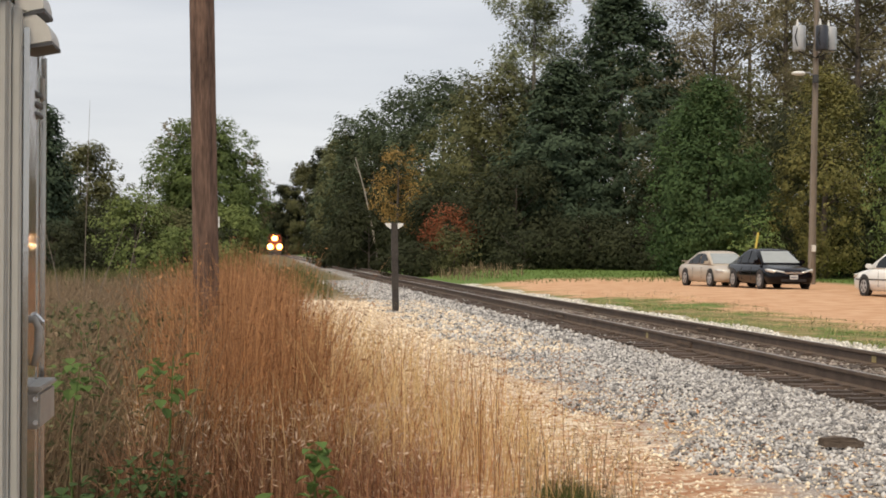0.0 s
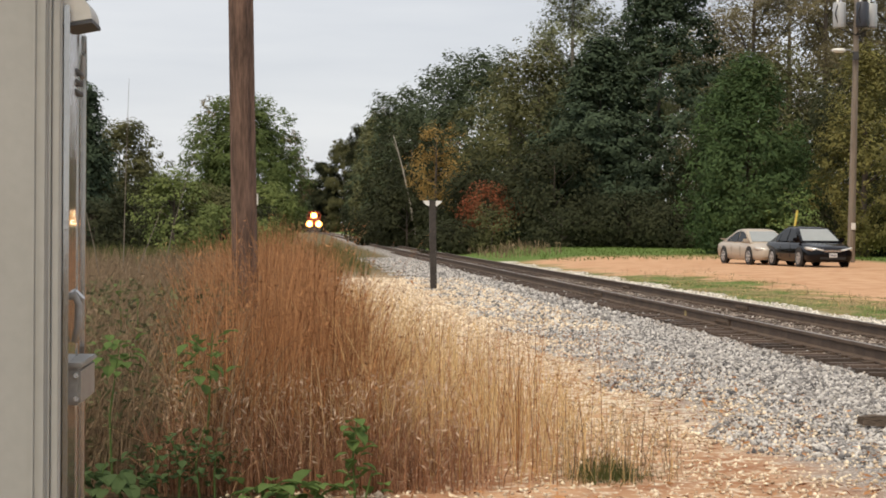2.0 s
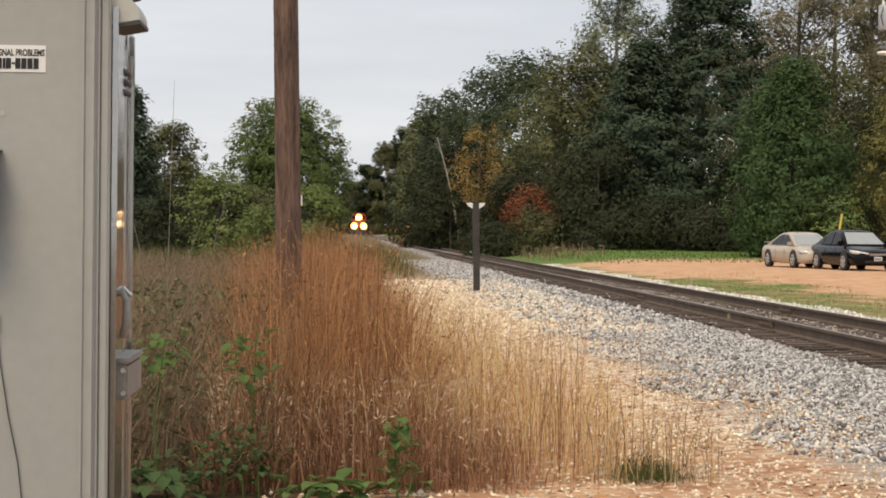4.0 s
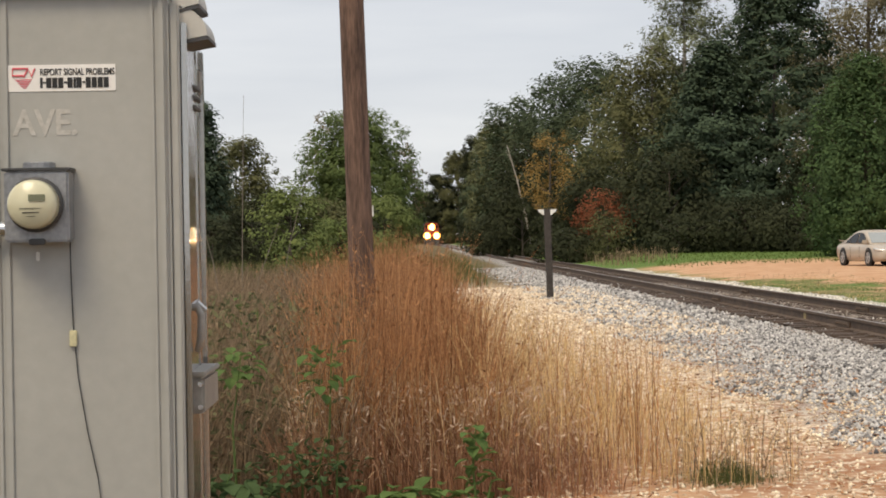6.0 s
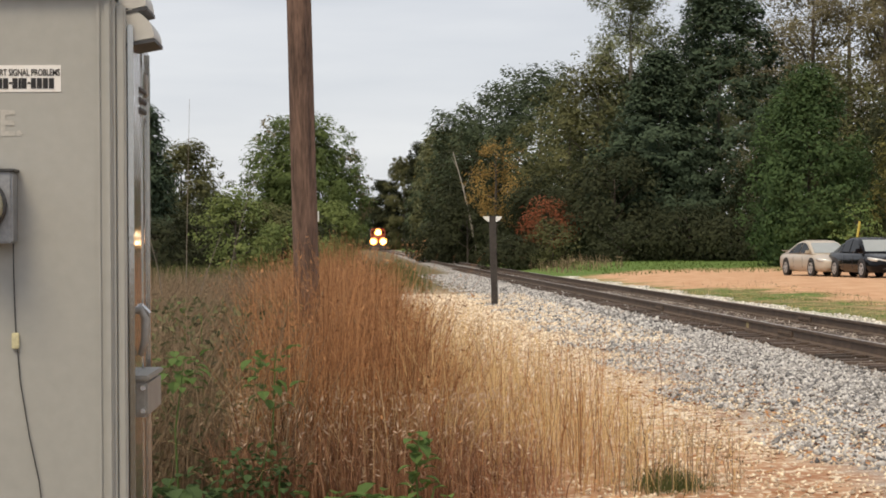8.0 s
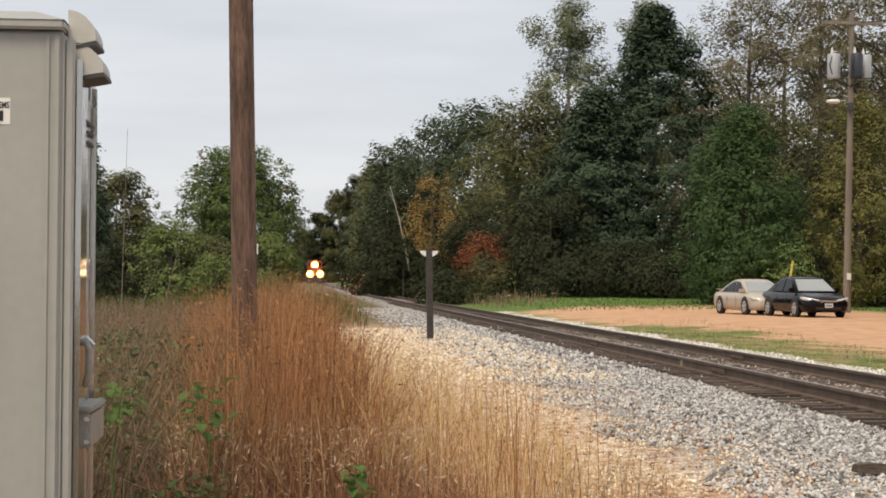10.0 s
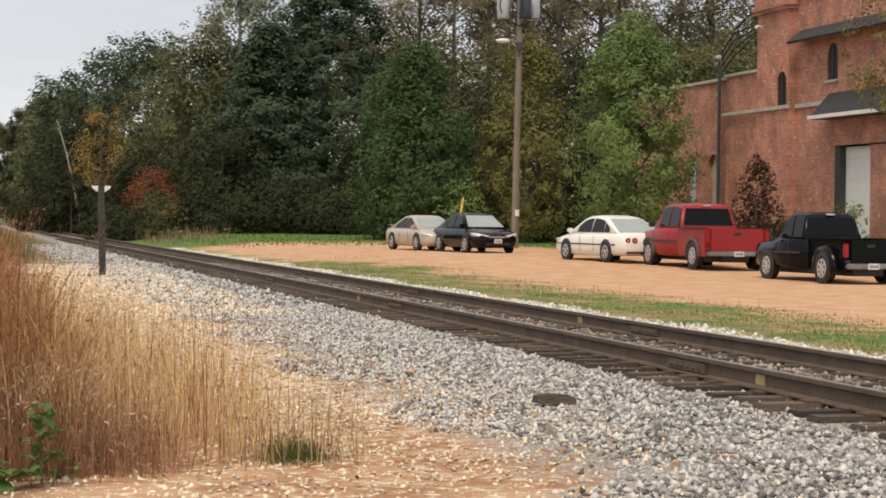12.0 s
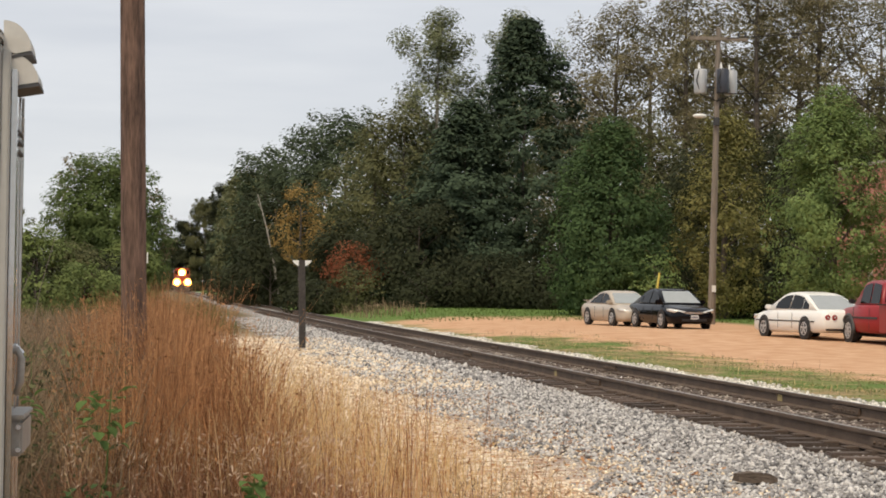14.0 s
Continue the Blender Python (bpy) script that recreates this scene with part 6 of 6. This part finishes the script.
def arched(g, x, yc, z0, w, h, depth, n=10):
    """An upright round-headed block that looks along -x."""
    pts = [(-w / 2, 0), (w / 2, 0), (w / 2, h - w / 2)] + [(w / 2 * math.cos(a), h - w / 2 + w / 2 * math.sin(a)) for a in np.linspace(.2, 2.94, n)] + [(-w / 2, h - w / 2)]
    return g.loft([[(x + d, yc + p, z0 + q) for p, q in pts] for d in (0, depth)])


def wall_with_holes(x, thick, y0, y1, z0, z1, holes, n=9):
    """A wall across x..x+thick with round-headed openings through it. holes: (centre, sill, width, height)."""
    g = Geo()
    holes = sorted(holes)
    cuts = [y0] + [(a[0] + b[0]) / 2 for a, b in zip(holes[:-1], holes[1:])] + [y1]
    for (yc, zs, w, h), a, b in zip(holes, cuts[:-1], cuts[1:]):
        arch = [(yc - w / 2, zs), (yc - w / 2, zs + h - w / 2)] + [(yc - w / 2 * math.cos(q), zs + h - w / 2 + w / 2 * math.sin(q)) for q in np.linspace(.3, 2.84, n)] + [(yc + w / 2, zs + h - w / 2), (yc + w / 2, zs)]
        lo = [(a, z0), (b, z0), (b, zs), (yc + w / 2, zs), (yc - w / 2, zs), (a, zs)]
        hi = [(a, zs)] + arch[:1] + arch[1:] + [(b, zs), (b, z1), (a, z1)]
        for ring in (lo, hi):
            g.loft([[(x + d, p, q) for p, q in ring] for d in (0, thick)])
    bm = bmesh.new()
    me = bpy.data.meshes.new("wall")
    me.from_pydata(g.v, [], g.f)
    bm.from_mesh(me)
    bmesh.ops.remove_doubles(bm, verts=bm.verts, dist=.0005)
    bm.verts.index_update()
    out = Geo().add([v.co.copy() for v in bm.verts], [[v.index for v in f.verts] for f in bm.faces])
    bm.free()
    bpy.data.meshes.remove(me)
    return out


def build_house():
    B = brick_mat()
    stone = mat("pale_stone_trim", (.40, .38, .35), .9, 0, .3, 2, 25, .2)
    slate = mat("black_roofing", (.030, .031, .036), .8, 0, .3, 3, 25, .2)
    fascia = mat("white_fascia", (.70, .69, .66), .6, 0, .15, 3, 25, .05)
    pane = glass_mat("dark_window_pane", (.010, .010, .012), .5)
    cream = mat("cream_shutter_paint", (.46, .42, .34), .8, 0, .25, 3, 25, .1)
    h = thing("brick_building", "old red brick building with a battlement tower", "building")
    # long low wing
    wing = part("wing_wall", wall_with_holes(29.35, .4, 70.45, 81, .0, 6.9, [(72.3, 1.9, 1.0, 2.2), (74.6, 1.9, 1.0, 2.2), (77.2, 1.9, 1.0, 2.2)]), B, h, "spalled red brick wall")
    part("wing_cap", Geo().box(29.25, 29.85, 70.5, 81, 6.9, 7.02, bev=.02), stone, h, "pale coping")
    part("wing_back", Geo().box(29.8, 44, 70.5, 81, 0, 6.7), B, h)
    for yc in (72.3, 74.6, 77.2):
        part("boarded_window", arched(Geo(), 29.52, yc, 1.9, 1.0, 2.2, .06), cream if yc != 74.6 else mat("grey_shutter", (.40, .43, .46), .7, 0, .2, 3, 25, .1), h, "boarded arched window")
    # corner pier and tower
    part("pier", Geo().box(29.1, 30.2, 67.353, 70.45, 0, 6.95), B, h)
    part("pier_cap", Geo().box(29.0, 30.3, 67.3, 70.55, 6.95, 7.07, bev=.02), stone, h, "pale coping")
    tower = part("tower_wall", wall_with_holes(29.0, .45, 64.6, 67.35, 0, 9.0, [(65.2, 5.62, .82, 1.2)]), B, h, "red brick tower wall")
    part("tower_side", Geo().box(29.45, 34, 66.95, 67.345, 0, 9.0), B, h)
    part("tower_core", Geo().box(29.8, 34, 58.0, 66.95, 0, 8.9), B, h)
    part("corbel", Geo().box(28.88, 34, 64.5, 67.47, 9.0, 9.12).box(28.82, 34, 64.45, 67.53, 9.12, 9.26), B, h, "stepped brick corbel")
    part("parapet", Geo().box(28.9, 29.35, 64.55, 67.43, 9.26, 10.0).box(29.35, 34, 67.05, 67.43, 9.26, 9.99), B, h)
    part("parapet_cap", Geo().box(28.85, 29.4, 64.5, 67.48, 10.0, 10.08, bev=.02), stone, h)
    part("bay_wall", wall_with_holes(29.3, .45, 55.0, 64.6, 4.0, 9.6, [(61.75, 6.3, .8, 1.25)]), B, h, "red brick wall")
    part("bay_wall_low", Geo().box(29.3, 29.75, 61.5, 64.6, 0, 4.0), B, h)
    part("bay_wall_end", Geo().box(29.3, 29.75, 45.0, 58.9, 0, 4.0), B, h)
    part("bay_end", Geo().box(29.8, 44, 45.0, 58.0, 0, 6), B, h)
    part("bay_parapet", Geo().box(29.15, 29.8, 55, 64.6, 9.45, 9.6).box(29.2, 29.8, 55, 64.6, 9.6, 10.2), B, h)
    for yc, zs, w, hh in ((65.2, 5.62, .82, 1.2), (61.75, 6.3, .8, 1.25)):
        win = part("arched_window", arched(Geo(), 29.05 if yc > 64 else 29.35, yc, zs, w, hh, .03), pane, h, "dark narrow arched window")
        part("sill", Geo().box(28.95 if yc > 64 else 29.22, 29.4 if yc > 64 else 29.6, yc - w * .62, yc + w * .62, zs - .1, zs - .005, bev=.01), stone, win)
        part("mullion", Geo().box(29.02 if yc > 64 else 29.32, 29.046 if yc > 64 else 29.346, yc - .02, yc + .02, zs, zs + hh - .05), M["darkmetal"], win)
    part("belt_course", Geo().box(28.92, 29.02, 64.55, 70.5, 5.46, 5.6, bev=.02), stone, h, "pale stone band")
    part("belt_course", Geo().box(29.2, 29.32, 59.8, 64.55, 5.46, 5.62, bev=.02), stone, h, "pale stone band")
    g = Geo().loft([[(28.75, y, 7.68), (28.7, y, 7.76), (29.3, y, 8.2), (29.3, y, 8.08)] for y in (56, 64.2)])
    part("awning_roof", g, slate, h, "black sloped awning roof")
    g = Geo().loft([[(28.65, y, 5.02), (28.65, y, 5.1), (29.3, y, 5.85), (29.3, y, 5.7)] for y in (46, 62.0)])
    part("canopy_roof", g, slate, h, "dark canopy roof over the door")
    part("canopy_fascia", Geo().box(28.59, 28.65, 45.9, 62.2, 4.95, 5.08, bev=.01), fascia, h, "white fascia board")
    part("canopy_soffit", Geo().box(28.65, 29.3, 46, 62.0, 4.94, 5.0), M["darkmetal"], h)
    door = part("overhead_door", Geo().box(29.52, 29.58, 58.9, 61.1, .2, 4.3), M["white"], h, "white overhead door")
    for k in range(1, 6):
        part("door_groove", Geo().box(29.516, 29.523, 58.9, 61.1, .2 + k * .68, .208 + k * .68), M["hood"], door)
    part("door_reveal", Geo().box(29.3, 29.7, 61.1, 61.5, 0, 4.0).box(29.3, 29.7, 57, 61.5, 4.0, 4.05), M["darkmetal"], h)
    # service pipes and cables at the corner
    pipes = thing("service_mast", "grey service conduits with weatherheads on the brick corner", "service mast")
    for yy, top, dx in ((71.0, 7.35, 0), (70.72, 7.6, -.1)):
        part("conduit", Geo().tube([(29.02 + dx, yy, 1.2), (29.02 + dx, yy, top)], .06, 8), M["darkmetal"], pipes)
        part("weatherhead", Geo().tube([(29.02 + dx, yy, top), (28.95 + dx, yy - .05, top + .12), (28.8 + dx, yy - .1, top + .1)], [.1, .15, .08], 8), M["galv"], pipes, "", True)
    for k in range(4):
        c = thing("service_cable", "dark service cable looped to the tower", "cable", group="service cables")
        part("strand", Geo().tube([(28.9, 70.6 - .1 * k, 7.5 + .05 * k), (28.6, 69.7, 7.1 + .25 * k), (28.7, 68.9, 7.6 + .3 * k), (28.95, 67.45, 8.3 + .12 * k)], .03, 5), M["dark"], c)
    lamp = thing("wall_lamp", "small white lamp high on the tower", "lamp")
    part("head", Geo().tube([(28.98, 66.9, 8.55), (28.8, 66.9, 8.58), (28.72, 66.9, 8.5)], [.03, .05, .07], 8), M["signwhite"], lamp)
    make_tree("plum_bush", "dark purple-brown bush by the brick wall", (27.4, 63.6), 3.5, 1.9, L["plum"], M["bark"], "dome", .1, 260, .06, 80, 1.8, category="shrub")
    make_tree("bush", "green bush by the brick wall", (27.8, 62.0), 1.6, 2.0, L["shrub"], M["bark"], "round", .1, 150, .0, 81, .7, category="shrub")
    make_tree("bush", "green bush beside the white door", (28.2, 58.2), 2.0, 1.4, L["maple"], M["bark"], "round", .1, 150, .0, 82, .7, category="shrub")
    make_tree("young_tree", "yellow-green tree by the building's end", (27.6, 53.6), 9.4, 3.6, L["yellow"], M["bark"], "round", .11, 170, .5, 83, .9)


build_house()


# ---- locomotive ----
def build_loco():
    """A road locomotive, nose towards -y, origin on the rail heads under its front coupler."""
    loco = thing("locomotive", "dark diesel locomotive with orange-red nose and three lit lamps", "locomotive")
    red = paint("orange_red_paint", (.26, .045, .016), .4)
    black = mat("locomotive_black", (.022, .022, .024), .5, 0, .3, 1.2, 12, .05)
    # Orange emission that stands in for the lens glare around each lamp.
    ring = glow_mat("lamp_halo_glow", (1.0, .40, .07), 5.0)
    part("underframe", Geo().box(-1.5, 1.5, .6, 20.5, 1.05, 1.5, bev=.05), black, loco)
    g = Geo().loft([[(-1.0, y, 1.5), (1.0, y, 1.5), (1.0, y, z - .25), (.72, y, z), (-.72, y, z), (-1.0, y, z - .25)] for y, z in ((.9, 2.75), (1.15, 3.0), (2.9, 3.1))])
    part("nose", g, red, loco, "orange-red short nose")
    g = Geo().loft([[(-1.5, y, 1.5), (1.5, y, 1.5), (1.5, y, 3.9), (1.15, y, 4.45), (-1.15, y, 4.45), (-1.5, y, 3.9)] for y in (2.9, 5.2)])
    cab = part("cab", g, red, loco, "crew cab")
    for xx in (-1.02, -.36, .36, 1.02):
        part("cab_window", Geo().box(xx - .26, xx + .26, 2.87, 2.895, 3.35, 3.95, bev=.02), GLASS, cab)
    part("hood", Geo().loft([[(-.95, y, 1.5), (.95, y, 1.5), (.95, y, 3.95), (.7, y, 4.25), (-.7, y, 4.25), (-.95, y, 3.95)] for y in (5.2, 19.8)]), black, loco, "long black engine hood")
    part("radiator", Geo().box(-1.35, 1.35, 15.5, 19.6, 3.6, 4.4, bev=.08), black, loco)
    part("pilot", Geo().loft([[(-1.45, .35, .12), (1.45, .35, .12), (1.5, .6, 1.2), (-1.5, .6, 1.2)], [(-1.45, .6, .12), (1.45, .6, .12), (1.5, .8, 1.2), (-1.5, .8, 1.2)]]), black, loco, "black snowplough pilot")
    part("coupler", Geo().box(-.15, .15, 0, .5, .75, 1.0, bev=.04), black, loco)
    for s in (-1, 1):
        part("handrail", Geo().tube([(s * 1.4, .65, 1.5), (s * 1.4, .65, 2.45), (s * .5, .7, 2.5)], .03, 6), M["signwhite"], loco)
        lamp = part("ditch_light_housing", Geo().disc((s * 1.0, .52, 1.72), (0, 1, 0), .36, .16, 18), black, loco)
        part("glare_halo", Geo().disc((s * 1.0, .44, 1.72), (0, 1, 0), .74, .05, 22), ring, lamp, "emitting orange disc standing in for the lamp's glare")
        # The lens is oversize, so that it takes in the lamp's bloom.
        part("ditch_light", Geo().disc((s * 1.0, .38, 1.72), (0, 1, 0), .36, .06, 18), glow_mat("warm_lamp_glow", (1.0, .82, .50), 45), lamp, "lit warm white ditch light")
        for y0 in (1.6, 13.6):
            truck = part("truck_frame", Geo().box(s * 1.15 - .12, s * 1.15 + .12, y0, y0 + 4.6, .5, .95, bev=.05), black, loco)
            for k in range(3):
                part("wheel", Geo().disc((s * .755, y0 + .6 + 1.7 * k, .51), (1, 0, 0), .51, .13, 20), M["steel"], truck)
    part("headlight_housing", Geo().box(-.42, .42, 2.72, 2.89, 3.98, 4.6, bev=.08), red, loco)
    part("glare_halo", Geo().disc((0, 2.71, 3.6), (0, 1, 0), .74, .05, 22), ring, loco, "emitting orange disc standing in for the lamp's glare")
    part("headlight", Geo().disc((0, 2.65, 3.6), (0, 1, 0), .36, .06, 18), glow_mat("headlight_glow", (1.0, .80, .48), 45), loco, "lit warm white headlight")
    part("fuel_tank", Geo().box(-1.3, 1.3, 7.2, 12.4, .3, 1.05, bev=.15), black, loco)
    part("horn", Geo().tube([(.3, 3.4, 4.5), (.3, 2.9, 4.6), (.3, 2.6, 4.6)], [.05, .05, .12], 8), M["galv"], loco)
    return loco


LOCO = build_loco()


def motions():
    """The locomotive comes on slowly along the track's line."""
    rows = []
    for t in (0.0, 2.0, 4.0, 6.0, 8.0, 10.0, 12.0, 14.0):
        y = 432.0 - 4.4 * t
        a = math.degrees(math.atan((float(track_x(y)) - float(track_x(y + 14))) / 14.0))
        rows.append((t, pose(float(track_x(y)), y, RAIL_TOP + float(track_rise(y)), 0, 0, a)))
    walk(LOCO, rows)


motions()
